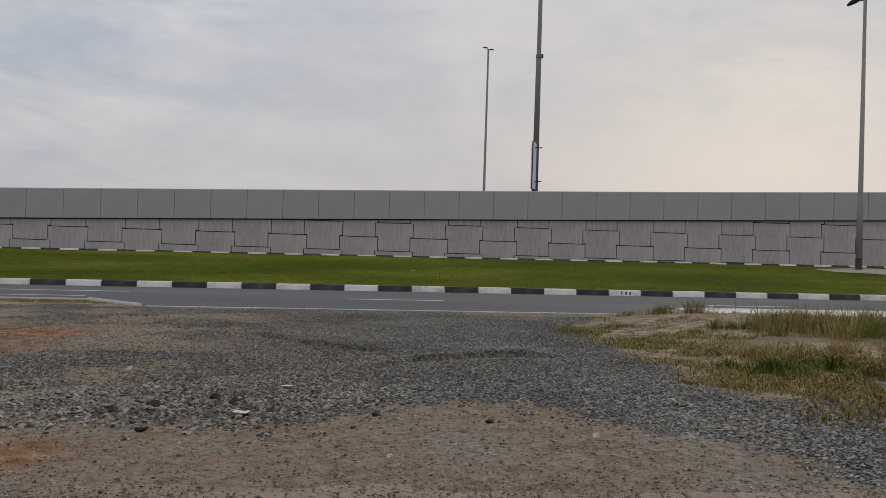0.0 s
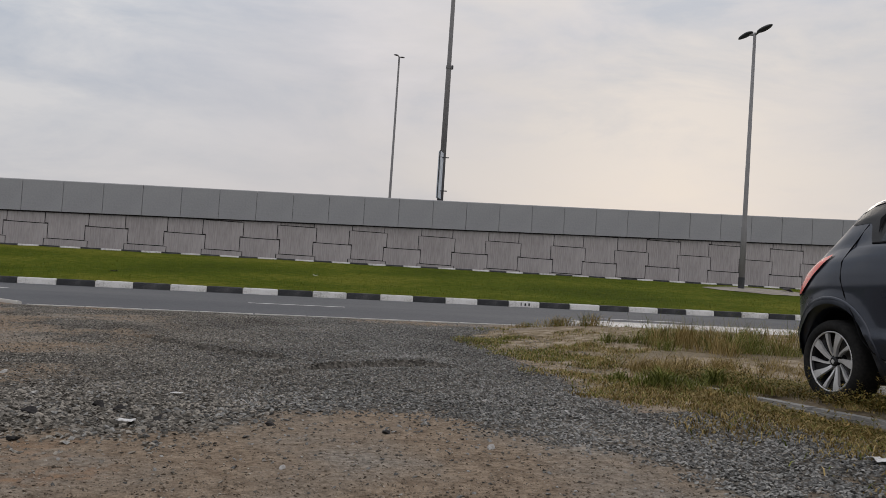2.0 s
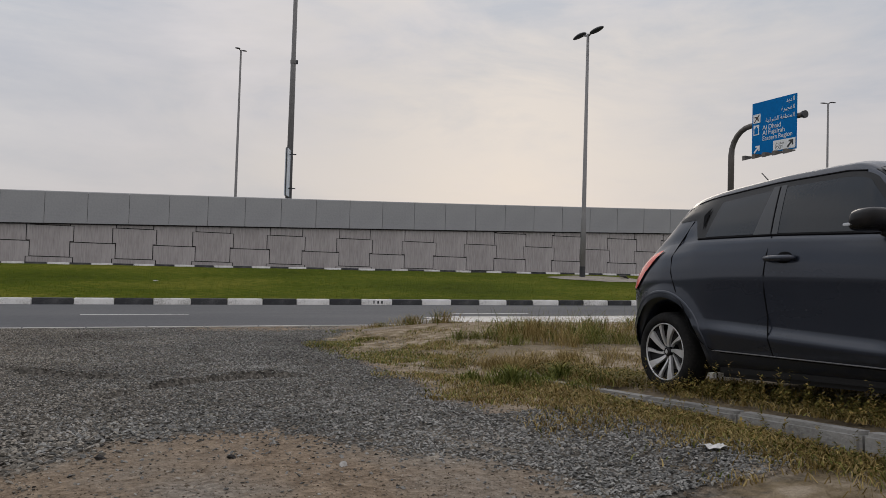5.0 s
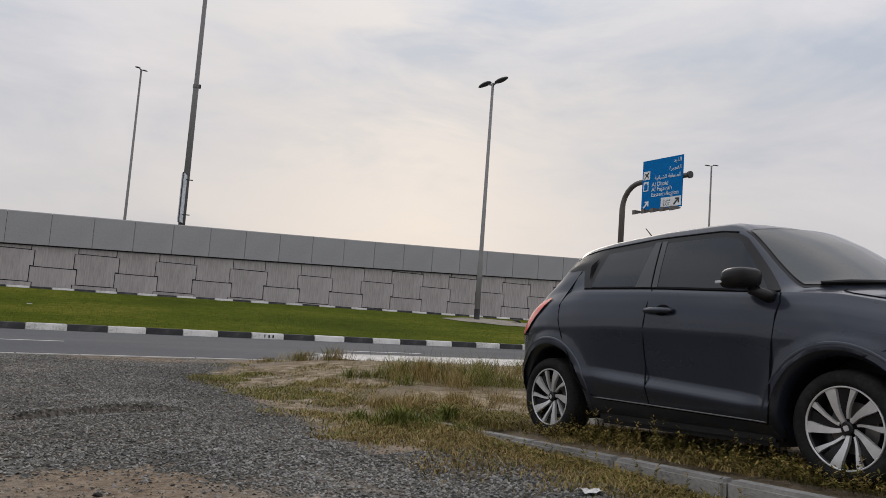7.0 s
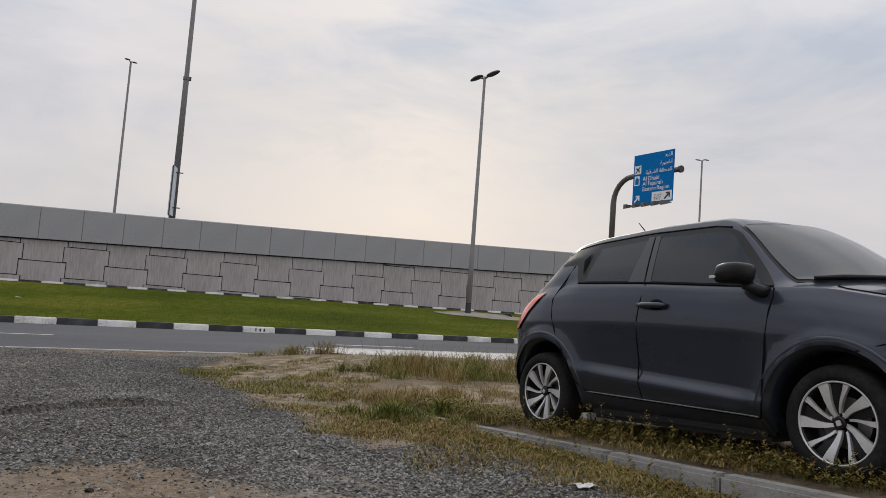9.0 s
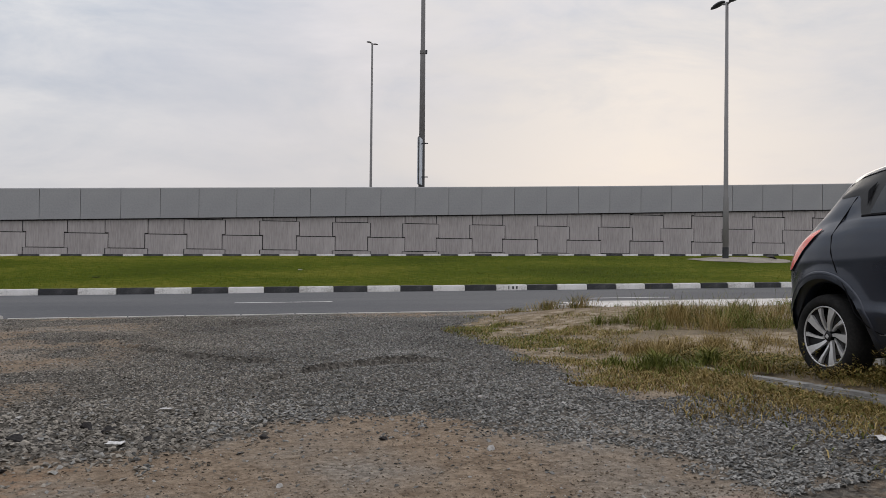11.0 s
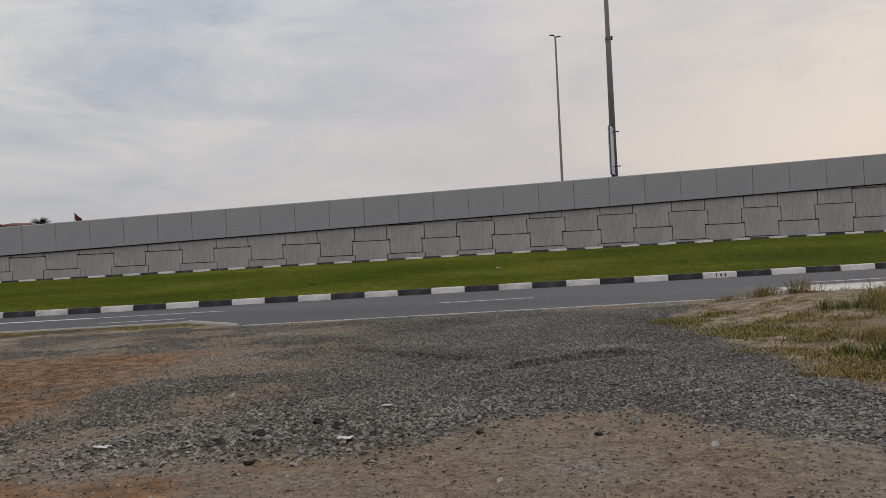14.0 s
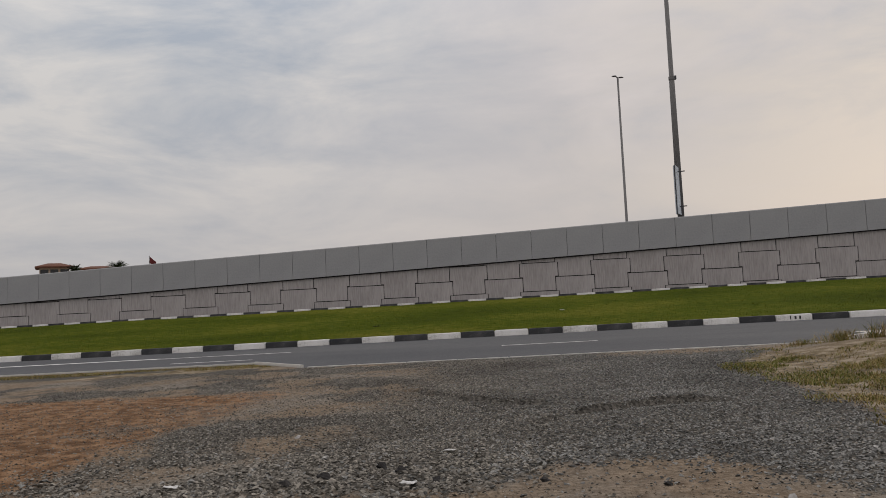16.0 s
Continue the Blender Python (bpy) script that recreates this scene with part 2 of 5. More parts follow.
def gravel_share(x, y):
    """How thickly crushed stone covers the lot."""
    w = 0.35 * hum(x, y, 0.9, 5.0) + 0.18 * hum(x, y, 2.6, 7.0)
    near = 4.45 + 0.75 * math.exp(-((x - 0.45) / 0.75) ** 2) - 1.6 * step(1.7, 2.3, x)
    g = step(near - 0.6, near + 0.4, y + 1.1 * w + 0.35 * hum(x, y, 6.0, 3.0) + 0.2 * hum(x, y, 15.0, 4.0))
    g *= step(2.75 + 0.9 * step(10, 13, y), 2.35 + 0.9 * step(10, 13, y), x + 0.5 * w) if y > 5 else step(3.55, 2.95, x + 0.4 * w)
    g *= 1 - 0.75 * step(12.2, 13.3, y + 0.8 * w) * step(0.2, 1.6, x)
    g *= 1 - 0.97 * red_share(x, y)
    g *= 0.80 + 0.20 * step(-0.3, 0.15, hum(x, y, 1.7, 93) + 0.6 * hum(x, y, 4.6, 95))
    g *= 1 - 0.80 * step(-0.3, -2.6, x) * step(-0.35, 0.3, hum(x, y, 0.8, 17.0) + 0.5 * hum(x, y, 2.7, 19.0))
    g *= 1 - 0.6 * math.exp(-((x - 2.0 + 0.35 * (y - 4.4)) / 0.16) ** 2 - ((y - 4.3) / 0.5) ** 2)
    return g


def red_share(x, y):
    """Where red sand lies open."""
    w = 0.9 * hum(x, y * 1.6, 0.7, 11.0) + 0.4 * hum(x, y * 1.6, 2.1, 13.0)
    a = step(-3.0, -3.7, x + 0.5 * w) * step(10.3, 9.6, y + 0.4 * w) * (0.62 + 0.38 * step(-0.35, 0.15, w + 0.3 * step(-3.5, -5, x)))
    a = max(a, 0.92 * step(-0.8, -2.2, x + w) * step(4.4, 3.9, y + 0.4 * w))
    return a


def straw_share(x, y):
    return max(step(2.3, 3.0, x + 0.4 * hum(x, y, 1.2, 3.0)) * step(12.8, 11.0, y), step(13.2, 13.9, y + 0.5 * hum(x, y, 1.1, 6.0)) * step(-4.4, -5.3, x))


xs, ys = ease_line(-8.4, 6.0, 0.06, 1800.0), ease_line(2.7, 15.6, 0.06, 1800.0)
verts, marks = [], ([], [], [])
for y in ys:
    for x in xs:
        inside = -40 < x < 40 and -20 < y < 16
        z = ground_z(x, y) if inside else tilt(x)
        if x > 3.74 and -6 < y < 7:
            z -= 0.05
        if -8 < x < 4:
            z -= 0.012 * step(3.19 - 0.055 * max(-2.5, min(3.0, x)), 3.07 - 0.055 * max(-2.5, min(3.0, x)), y + 0.05 * hum(x, y, 3.0, 61))
        z -= 0.07 * step(apron(x) + 0.1, apron(x) + 0.35, y)
        verts.append((x, y, z))
        marks[0].append(gravel_share(x, y) if inside else 0.0)
        marks[1].append(red_share(x, y) if inside else 0.3)
        marks[2].append(straw_share(x, y) if inside else 0.0)
nx = len(xs)
faces = [(j * nx + i, j * nx + i + 1, (j + 1) * nx + i + 1, (j + 1) * nx + i) for j in range(len(ys) - 1) for i in range(nx - 1)]


def lot_material():
    m = bpy.data.materials.new("lot_ground")
    m.use_nodes = True
    n, l = m.node_tree.nodes, m.node_tree.links
    b = n["Principled BSDF"]
    tc = n.new("ShaderNodeTexCoord")

    def cloud(scale, detail=5):
        k = n.new("ShaderNodeTexNoise")
        k.inputs["Scale"].default_value, k.inputs["Detail"].default_value = scale, detail
        l.new(tc.outputs["Object"], k.inputs["Vector"])
        return k.outputs["Fac"]

    def ramp(value, stops):
        r = n.new("ShaderNodeValToRGB")
        e = r.color_ramp.elements
        e[0].position, e[0].color = stops[0][0], (*stops[0][1], 1)
        e[1].position, e[1].color = stops[-1][0], (*stops[-1][1], 1)
        for p, c in stops[1:-1]:
            e.new(p).color = (*c, 1)
        l.new(value, r.inputs[0])
        return r.outputs[0]

    def blend(f, a, c):
        k = n.new("ShaderNodeMix")
        k.data_type = "RGBA"
        l.new(f, k.inputs["Factor"])
        l.new(a, k.inputs["A"])
        l.new(c, k.inputs["B"])
        return k.outputs["Result"]

    def mark(name, sharp):
        k = n.new("ShaderNodeAttribute")
        k.attribute_name = name
        add = n.new("ShaderNodeMath")
        add.operation = "MULTIPLY_ADD"
        l.new(cloud(14.0), add.inputs[0])
        add.inputs[1].default_value = 0.9
        l.new(k.outputs["Fac"], add.inputs[2])
        r = n.new("ShaderNodeMapRange")
        r.inputs["From Min"].default_value, r.inputs["From Max"].default_value = 0.95 - sharp, 0.95 + sharp
        l.new(add.outputs[0], r.inputs["Value"])
        return r.outputs[0]

    dirt = blend(cloud(1.3), ramp(cloud(30.0), [(0.36, (0.105, 0.080, 0.056)), (0.64, (0.270, 0.213, 0.155))]),
                 ramp(cloud(9.0), [(0.36, (0.135, 0.095, 0.064)), (0.64, (0.30, 0.232, 0.167))]))
    red = ramp(cloud(7.0), [(0.36, (0.110, 0.060, 0.032)), (0.5, (0.20, 0.113, 0.060)), (0.66, (0.29, 0.176, 0.102))])
    vor = n.new("ShaderNodeTexVoronoi")
    vor.inputs["Scale"].default_value = 42.0
    l.new(tc.outputs["Object"], vor.inputs["Vector"])
    # grit between the stones, its colour darkened for the shade in the gaps
    shaded_grit = ramp(vor.outputs["Color"], [(0.15, (0.040, 0.037, 0.032)), (0.5, (0.085, 0.078, 0.068)), (0.85, (0.15, 0.137, 0.118))])
    straw = ramp(cloud(5.0, 8), [(0.34, (0.115, 0.086, 0.046)), (0.5, (0.21, 0.166, 0.108)), (0.62, (0.32, 0.265, 0.195))])
    drift = n.new("ShaderNodeMapRange")
    drift.inputs["From Min"].default_value, drift.inputs["From Max"].default_value = 0.46, 0.62
    l.new(cloud(0.75), drift.inputs["Value"])
    grey = ramp(cloud(22.0), [(0.36, (0.130, 0.114, 0.095)), (0.64, (0.285, 0.252, 0.210))])
    dirt = blend(drift.outputs[0], dirt, grey)
    speck = n.new("ShaderNodeTexVoronoi")
    speck.inputs["Scale"].default_value = 60.0
    l.new(tc.outputs["Object"], speck.inputs["Vector"])
    chip = n.new("ShaderNodeMapRange")
    chip.inputs["From Min"].default_value, chip.inputs["From Max"].default_value = 0.30, 0.12
    l.new(speck.outputs["Distance"], chip.inputs["Value"])
    part_chip = n.new("ShaderNodeMath")
    part_chip.operation = "MULTIPLY"
    l.new(chip.outputs[0], part_chip.inputs[0])
    l.new(cloud(2.2), part_chip.inputs[1])
    dirt = blend(part_chip.outputs[0], dirt, ramp(speck.outputs["Color"], [(0.2, (0.05, 0.047, 0.043)), (0.6, (0.13, 0.12, 0.105)), (0.9, (0.30, 0.28, 0.25))]))
    colour = blend(mark("red", 0.25), dirt, red)
    colour = blend(mark("straw", 0.3), colour, straw)
    colour = blend(mark("gravel", 0.2), colour, shaded_grit)
    l.new(colour, b.inputs["Base Color"])
    b.inputs["Roughness"].default_value = 0.95
    b.inputs["Specular IOR Level"].default_value = 0.1
    bp = n.new("ShaderNodeBump")
    bp.inputs["Strength"].default_value, bp.inputs["Distance"].default_value = 1.0, 0.06
    l.new(cloud(26.0, 10), bp.inputs["Height"])
    l.new(bp.outputs[0], b.inputs["Normal"])
    return m


me = soup("ground", verts, faces, lot_material())
for key, values in zip(("gravel", "red", "straw"), marks):
    me.attributes.new(key, "FLOAT", "POINT").data.foreach_set("value", values)
me.polygons.foreach_set("use_smooth", [True] * len(me.polygons))
ground = tagged(new("ground", me), "dusty lot of bare earth, red sand and crushed stone", "ground", kind="structure")


# ---- near road ----
def sheet(name, x0, x1, y0, y1, z, mat, nxs=40, nys=2, edge=None, lift=0.0):
    """A strip of ground z(x, y) with an optional uneven near edge."""
    v, f = [], []
    for j in range(nys + 1):
        for i in range(nxs + 1):
            x = x0 + (x1 - x0) * i / nxs
            lo = y0 + (edge(x) if edge else 0.0)
            y = lo + (y1 - lo) * j / nys
            v.append((x, y, z(x, y) + lift))
    for j in range(nys):
        for i in range(nxs):
            a = j * (nxs + 1) + i
            f.append((a, a + 1, a + nxs + 2, a + nxs + 1))
    return soup(name, v, f, mat)


road_z = lambda x, y: tilt(x)
road = tagged(new("road", sheet("road", -300, 300, 0.0, 21.9, road_z, ASPHALT, 2400, 2,
                                lambda x: apron(x) + 0.05 * hum(x, 0, 1.3) + 0.04 * hum(x, 0, 5.1))),
              "dark grey asphalt road with worn white lines", "road", kind="structure")


def line(x0, x1, y, w, lift=0.006, mat=WHITE_PAINT):
    ob = new("road_marking", sheet("road_marking", x0, x1, y, y + w, road_z, mat, max(1, int((x1 - x0) / 2)), 1, None, lift))
    ob.parent = road
    return ob


for i in range(0, 8):
    line(-0.75 + 8.2 * i, 1.35 + 8.2 * i, 17.3, 0.11)
line(-9.6, -6.1, 18.95, 0.12)
line(-14.5, -9.6, 18.9, 0.26)
line(-8.2, -6.3, 16.75, 0.10)

# concrete edging of the near side: flush across the apron, low kerbs at the flares and beyond
edging = thing("edge_kerb", "pale concrete edging along the near side of the road", "kerb", kind="structure")


def edge_stone(x0, y0, x1, y1, high, w=0.12):
    n = max(1, round(math.hypot(x1 - x0, y1 - y0) / 0.95))
    for i in range(n):
        a, b = i / n, (i + 1) / n
        p, q = Vector((x0 + (x1 - x0) * a, y0 + (y1 - y0) * a, 0)), Vector((x0 + (x1 - x0) * b, y0 + (y1 - y0) * b, 0))
        long = (q - p).length
        ob = part("kerb_block", boxed((0.004, -w, -0.1), (long - 0.004, 0, high), 0.012), PALE_SLAB, edging)
        ob.matrix_world = pose(p.x, p.y, tilt(p.x), 0, -math.degrees(SLOPE), math.degrees(math.atan2(q.y - p.y, q.x - p.x)))


edge_stone(-4.15, 13.86, 5.0, 13.86, 0.012, 0.09)
edge_stone(-5.68, 15.42, -4.20, 13.82, 0.05, 0.06)
edge_stone(-40.0, 15.42, -5.68, 15.42, 0.035, 0.05)
edge_stone(5.0, 13.86, 6.7, 15.36, 0.07)
edge_stone(6.7, 15.42, 40.0, 15.42, 0.06)
walk_slab = tagged(new("pavement", sheet("pavement", 5.9, 60, 13.05, 15.3, lambda x, y: tilt(x) + 0.055, PALE_SLAB, 60, 4,
                                         lambda x: 1.0 * step(7.0, 5.9, x) + 0.14 * hum(x, 2, 0.9) + 0.05 * hum(x, 2, 4.0))),
                   "pale dusty concrete pavement beside the road", "pavement", kind="structure")

# painted kerb along the far side of the road, block by block
kerb = thing("kerb", "roadside kerb of alternating black and white painted blocks", "kerb", kind="structure")
BLOCK = 0.9513
bm = bmesh.new()
box(bm, (0.004, 0, -0.15), (BLOCK - 0.004, 0.17, 0.165), 0.018)
block_black = mesh_of("kerb_block", bm, BLACK_PAINT)
bm = bmesh.new()
box(bm, (0.004, 0, -0.15), (BLOCK - 0.004, 0.17, 0.165), 0.018)
block_white = mesh_of("kerb_block", bm, KERB_WHITE)
for k in range(-55, 75):
    x = -0.17 + BLOCK * k
    ob = new("kerb_block", block_black if k % 2 == 0 else block_white)
    ob.matrix_world = pose(x, 21.86 + 0.012 * hum(x, 1, 0.9), tilt(x) + 0.008 * hum(x, 3, 0.8), 0, -math.degrees(SLOPE), 0)
    ob.parent = kerb


# faded stencilled marks on two of the white blocks
for x0 in (6.85, -5.75):
    for i, (w, h) in enumerate(((0.03, 0.09), (0.05, 0.08), (0.045, 0.085))):
        ob = part("paint_mark", boxed((0, 0, 0), (w, 0.004, h)), BLACK_PAINT, kerb, "illegible stencilled mark")
        ob.matrix_world = Matrix.Translation((x0 + 0.12 * i, 21.853, tilt(x0) + 0.04))


# ---- lawn bank up to the far road ----
def bank_z(x, y):
    s = min(1.0, max(0.0, (y - 22.0) / 11.4))
    return tilt(x) + 0.15 + 0.86 * (0.8 * s + 0.2 * s * s * (3 - 2 * s)) + 0.02 * hum(x, y, 0.35, 4) * step(22, 24, y) + 0.012 * hum(x, y, 2.3, 8)


me = sheet("lawn", -90, 110, 22.0, 33.4, bank_z, LAWN, 500, 40)
me.polygons.foreach_set("use_smooth", [True] * len(me.polygons))
lawn = tagged(new("lawn", me), "mown green lawn on a low roadside bank", "lawn", kind="structure")
far_z = lambda x, y: tilt(x) + 1.0
far_road = tagged(new("far_road", sheet("far_road", -200, 200, 33.38, 40.9, far_z, ASPHALT, 80, 1)),
                  "asphalt road behind the grass bank, at the wall's foot", "road", kind="structure")

# ---- retaining wall with parapet ----
WALL_Y = 41.0
PITCH = 1.866
X0 = -0.50
ledge_z = lambda x: 3.03 + 0.0322 * max(-80.0, min(110.0, x))


def bend(x):
    """How far the wall swings towards the road at its right-hand end."""
    k = max(0.0, min(26.0, x - 6.0))
    return 0.00217 * k * k + 0.113 * max(0.0, x - 32.0)


def bend_yaw(x):
    return -math.degrees(math.atan2(bend(x + 0.5) - bend(x - 0.5), 1.0))



def panel_material():
    m = material("ribbed_concrete", [(0.30, 0.279, 0.267), (0.415, 0.389, 0.375), (0.475, 0.448, 0.432)], 0.9, scale=1.6, fine=16, bump=0.0, per_object=0.05, stretch=(1, 1, 0.12))
    n, l = m.node_tree.nodes, m.node_tree.links
    tc = n.new("ShaderNodeTexCoord")
    w = n.new("ShaderNodeTexWave")
    w.wave_type, w.bands_direction = "BANDS", "X"
    w.inputs["Scale"].default_value, w.inputs["Distortion"].default_value, w.inputs["Detail"].default_value = 1.35, 1.0, 1.5
    l.new(tc.outputs["Object"], w.inputs["Vector"])
    bp = n.new("ShaderNodeBump")
    bp.inputs["Strength"].default_value, bp.inputs["Distance"].default_value = 0.9, 0.05
    l.new(w.outputs["Fac"], bp.inputs["Height"])
    l.new(bp.outputs[0], n["Principled BSDF"].inputs["Normal"])
    return m


RIBBED = panel_material()
wall = thing("retaining_wall", "grey ribbed concrete panel retaining wall of a raised highway", "wall", kind="structure")
bm = bmesh.new()
for x in range(-90, 130, 2):
    a, b = x, x + 2
    ya, yb = 41.06 - bend(a), 41.06 - bend(b)
    v = [bm.verts.new(p) for p in ((a, ya, 0), (b, yb, 0), (b, yb, ledge_z(b) + 0.6), (a, ya, ledge_z(a) + 0.6),
                                   (a, ya + 0.44, 0), (b, yb + 0.44, 0), (b, yb + 0.44, ledge_z(b) + 0.6), (a, ya + 0.44, ledge_z(a) + 0.6))]
    for q in ((0, 1, 2, 3), (5, 4, 7, 6), (3, 2, 6, 7), (4, 0, 3, 7), (1, 5, 6, 2)):
        bm.faces.new([v[i] for i in q])
part("wall_core", bm, JOINT_SHADE, wall)


def panel_mesh(z0, z1):
    """One T-shaped panel, wide in its upper half; z0 and z1 cut it at the ground and under the parapet."""
    g, ear, half = 0.021, 0.075, PITCH / 2
    lower, upper = half - ear - g, half + ear - g
    if z0 < 0.75 < z1:
        outline = [(-lower, max(z0, g)), (lower, max(z0, g)), (lower, 0.75 + g), (upper, 0.75 + g), (upper, min(z1, 1.5 - g)), (-upper, min(z1, 1.5 - g)), (-upper, 0.75 + g), (-lower, 0.75 + g)]
    elif z0 >= 0.75:
        outline = [(-upper, z0), (upper, z0), (upper, min(z1, 1.5 - g)), (-upper, min(z1, 1.5 - g))]
    else:
        outline = [(-lower, max(z0, g)), (lower, max(z0, g)), (lower, z1), (-lower, z1)]
    bm = bmesh.new()
    front = [bm.verts.new((x, 0.0, z)) for x, z in outline]
    back = [bm.verts.new((x, 0.10, z)) for x, z in outline]
    bm.faces.new(front)
    for i in range(len(outline)):
        j = (i + 1) % len(outline)
        bm.faces.new((front[j], front[i], back[i], back[j]))
    return mesh_of("wall_panel", bm, RIBBED)


cut = {}
for k in range(-26, 48):
    xc = X0 + PITCH * (k + 0.5)
    base = (1.33 if k % 2 == 0 else 2.055) - 3.0
    top, foot = ledge_z(xc) + 0.12, tilt(xc) + 0.9
    for r in range(6):
        zb = base + 1.5 * r
        a, b = max(0.0, foot - zb), min(1.5, top - zb)
        if b - a < 0.12:
            continue
        key = (round(a, 1), round(b, 1))
        if key not in cut:
            cut[key] = panel_mesh(*key)
        ob = new("wall_panel", cut[key])
        ob.matrix_world = pose(xc, WALL_Y - bend(xc) - 0.004 * (k % 3), zb, 0, 0, bend_yaw(xc))
        ob.parent = wall

# parapet: overhanging upstand cast in lengths, with open joints
parapet = thing("parapet", "smooth grey concrete parapet along the highway's edge", "parapet", kind="structure")
CAST = 1.855
bm = bmesh.new()
L = CAST - 0.018
prof = [(0.0, 0.0), (0.0, 1.49), (0.03, 1.53), (0.30, 1.53), (0.30, 0.0)]
ends = [[bm.verts.new((x, y, z + 0.0322 * x)) for y, z in prof] for x in (0.0, L)]
for i in range(5):
    j = (i + 1) % 5
    bm.faces.new((ends[0][i], ends[0][j], ends[1][j], ends[1][i]))
bm.faces.new(ends[0][::-1])
bm.faces.new(ends[1])
bmesh.ops.recalc_face_normals(bm, faces=bm.faces[:])
parapet_mesh = mesh_of("parapet_length", bm, PARAPET)
for k in range(-40, 57):
    x = -1.72 + CAST * k
    ob = new("parapet_length", parapet_mesh)
    ob.matrix_world = pose(x, WALL_Y - bend(x) - 0.15 + 0.004 * hum(k, 0, 0.7), ledge_z(x), 0, 0, bend_yaw(x + CAST / 2))
    ob.parent = parapet
bm = bmesh.new()
for x in range(-70, 100, 2):
    a, b, ya, yb = ledge_z(x), ledge_z(x + 2), 40.95 - bend(x), 40.95 - bend(x + 2)
    bm.faces.new([bm.verts.new(p) for p in ((x, ya, a + 0.05), (x + 2, yb, b + 0.05), (x + 2, yb, b + 1.45), (x, ya, a + 1.45))])
part("joint_filler", bm, JOINT_SHADE, parapet)
# dark strip under the parapet: the overhang's shade, put in as colour
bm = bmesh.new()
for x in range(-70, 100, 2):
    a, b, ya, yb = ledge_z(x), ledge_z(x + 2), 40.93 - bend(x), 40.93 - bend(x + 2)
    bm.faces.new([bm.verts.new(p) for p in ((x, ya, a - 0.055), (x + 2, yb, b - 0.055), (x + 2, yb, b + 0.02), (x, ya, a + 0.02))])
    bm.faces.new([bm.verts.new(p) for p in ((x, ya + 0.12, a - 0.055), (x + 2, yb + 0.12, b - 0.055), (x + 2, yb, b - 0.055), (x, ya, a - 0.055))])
part("overhang_shade", bm, JOINT_SHADE, parapet, "dark band standing for the shade under the overhang")
deck_ob = tagged(new("highway_deck", sheet("highway_deck", -90, 120, 41.3, 62, lambda x, y: ledge_z(x) + 0.3, ASPHALT, 80, 1, lambda x: -bend(x))),
                 "raised asphalt highway deck behind the parapet", "road", kind="structure")

# low painted kerb at the foot of the wall
foot_kerb = thing("foot_kerb", "low black and white painted kerb at the wall's foot", "kerb", kind="structure")
for k in range(-50, 70):
    x = -0.5 + 0.943 * k
    ob = new("kerb_block", block_black if k % 2 == 0 else block_white)
    ob.matrix_world = pose(x, 40.5 - bend(x), tilt(x) + 0.94, 0, -math.degrees(SLOPE), bend_yaw(x)) @ Matrix.Diagonal((0.973, 1, 1, 1))
    ob.parent = foot_kerb


# ---- street lamps and masts ----
def street_lamp(x, y, z, height, yaw, label, r=0.10, size=1.0, mat=POLE):
    t = thing("street_lamp", label, "street lamp", group="street lamps", at=pose(x, y, z, 0, 0, yaw))
    part("pole", tube(bmesh.new(), [(0, 0, 0), (0, 0, 2.8), (0, 0, 2.86), (0, 0, height)], [r * 1.25, r * 1.2, r, r * 0.62], 12), mat, t, smooth=True)
    part("base_band", tube(bmesh.new(), [(0, 0, 0), (0, 0, 0.55)], [r * 1.32, r * 1.3], 12), BLACK_PAINT, t, "black painted base")
    for s in (-1, 1):
        part("arm", tube(bmesh.new(), [(0, 0, height - 0.1), (s * 0.3 * size, 0, height)], [0.05 * size, 0.045 * size], 8), POLE, t)
        bm = bmesh.new()
        bmesh.ops.create_uvsphere(bm, u_segments=14, v_segments=8, radius=1.0)
        for v in bm.verts:
            q = v.co.copy()
            v.co = Vector((q.x * 0.46, q.y * 0.17 * (1 - 0.25 * q.x), q.z * (0.12 if q.z > 0 else 0.07))) * size
        bmesh.ops.transform(bm, matrix=pose(s * 0.60 * size, 0, height + 0.03 * size, 0, -s * 8, 0 if s > 0 else 180), verts=bm.verts[:])
        part("lamp_head", bm, DARK_METAL, t, smooth=True)
    return t


street_lamp(20.2, 31.5, 1.06, 11.75, -80, "tall grey twin-arm street lamp with black base on grass bank", r=0.108, mat=GALVANISED)
street_lamp(8.5, 67.5, 0.05, 19.75, 40, "distant grey street lamp standing behind the raised highway", r=0.13, size=0.7)
street_lamp(93.9, 82.1, 0.7, 27.0, 130, "far thin street lamp beyond the highway", r=0.2, size=1.0)

mast = thing("high_mast", "very tall tapering grey mast behind the parapet", "mast", at=pose(9.24, 47.84, 3.6))
part("pole", tube(bmesh.new(), [(0, 0, 0), (0, 0, 10.4), (0, 0, 10.45), (0, 0, 30)], [0.21, 0.165, 0.145, 0.085], 16), POLE, mast, smooth=True)
part("collar", tube(bmesh.new(), [(0, 0, 10.3), (0, 0, 10.5)], [0.19, 0.19], 16), POLE, mast)
part("joint_box", boxed((0.15, -0.08, 10.3), (0.28, 0.08, 10.55), 0.02), DARK_METAL, mast)
part("crown", tube(bmesh.new(), [(0, 0, 29.8), (0, 0, 30.3)], [0.5, 0.5], 16), DARK_METAL, mast)
BOARD = plain("board_face", (0.55, 0.60, 0.64), 0.6)
board = thing("advert_board", "narrow upright advertising board fixed to the mast", "sign board", at=pose(9.02, 47.3, 5.5, 0, 0, 69))
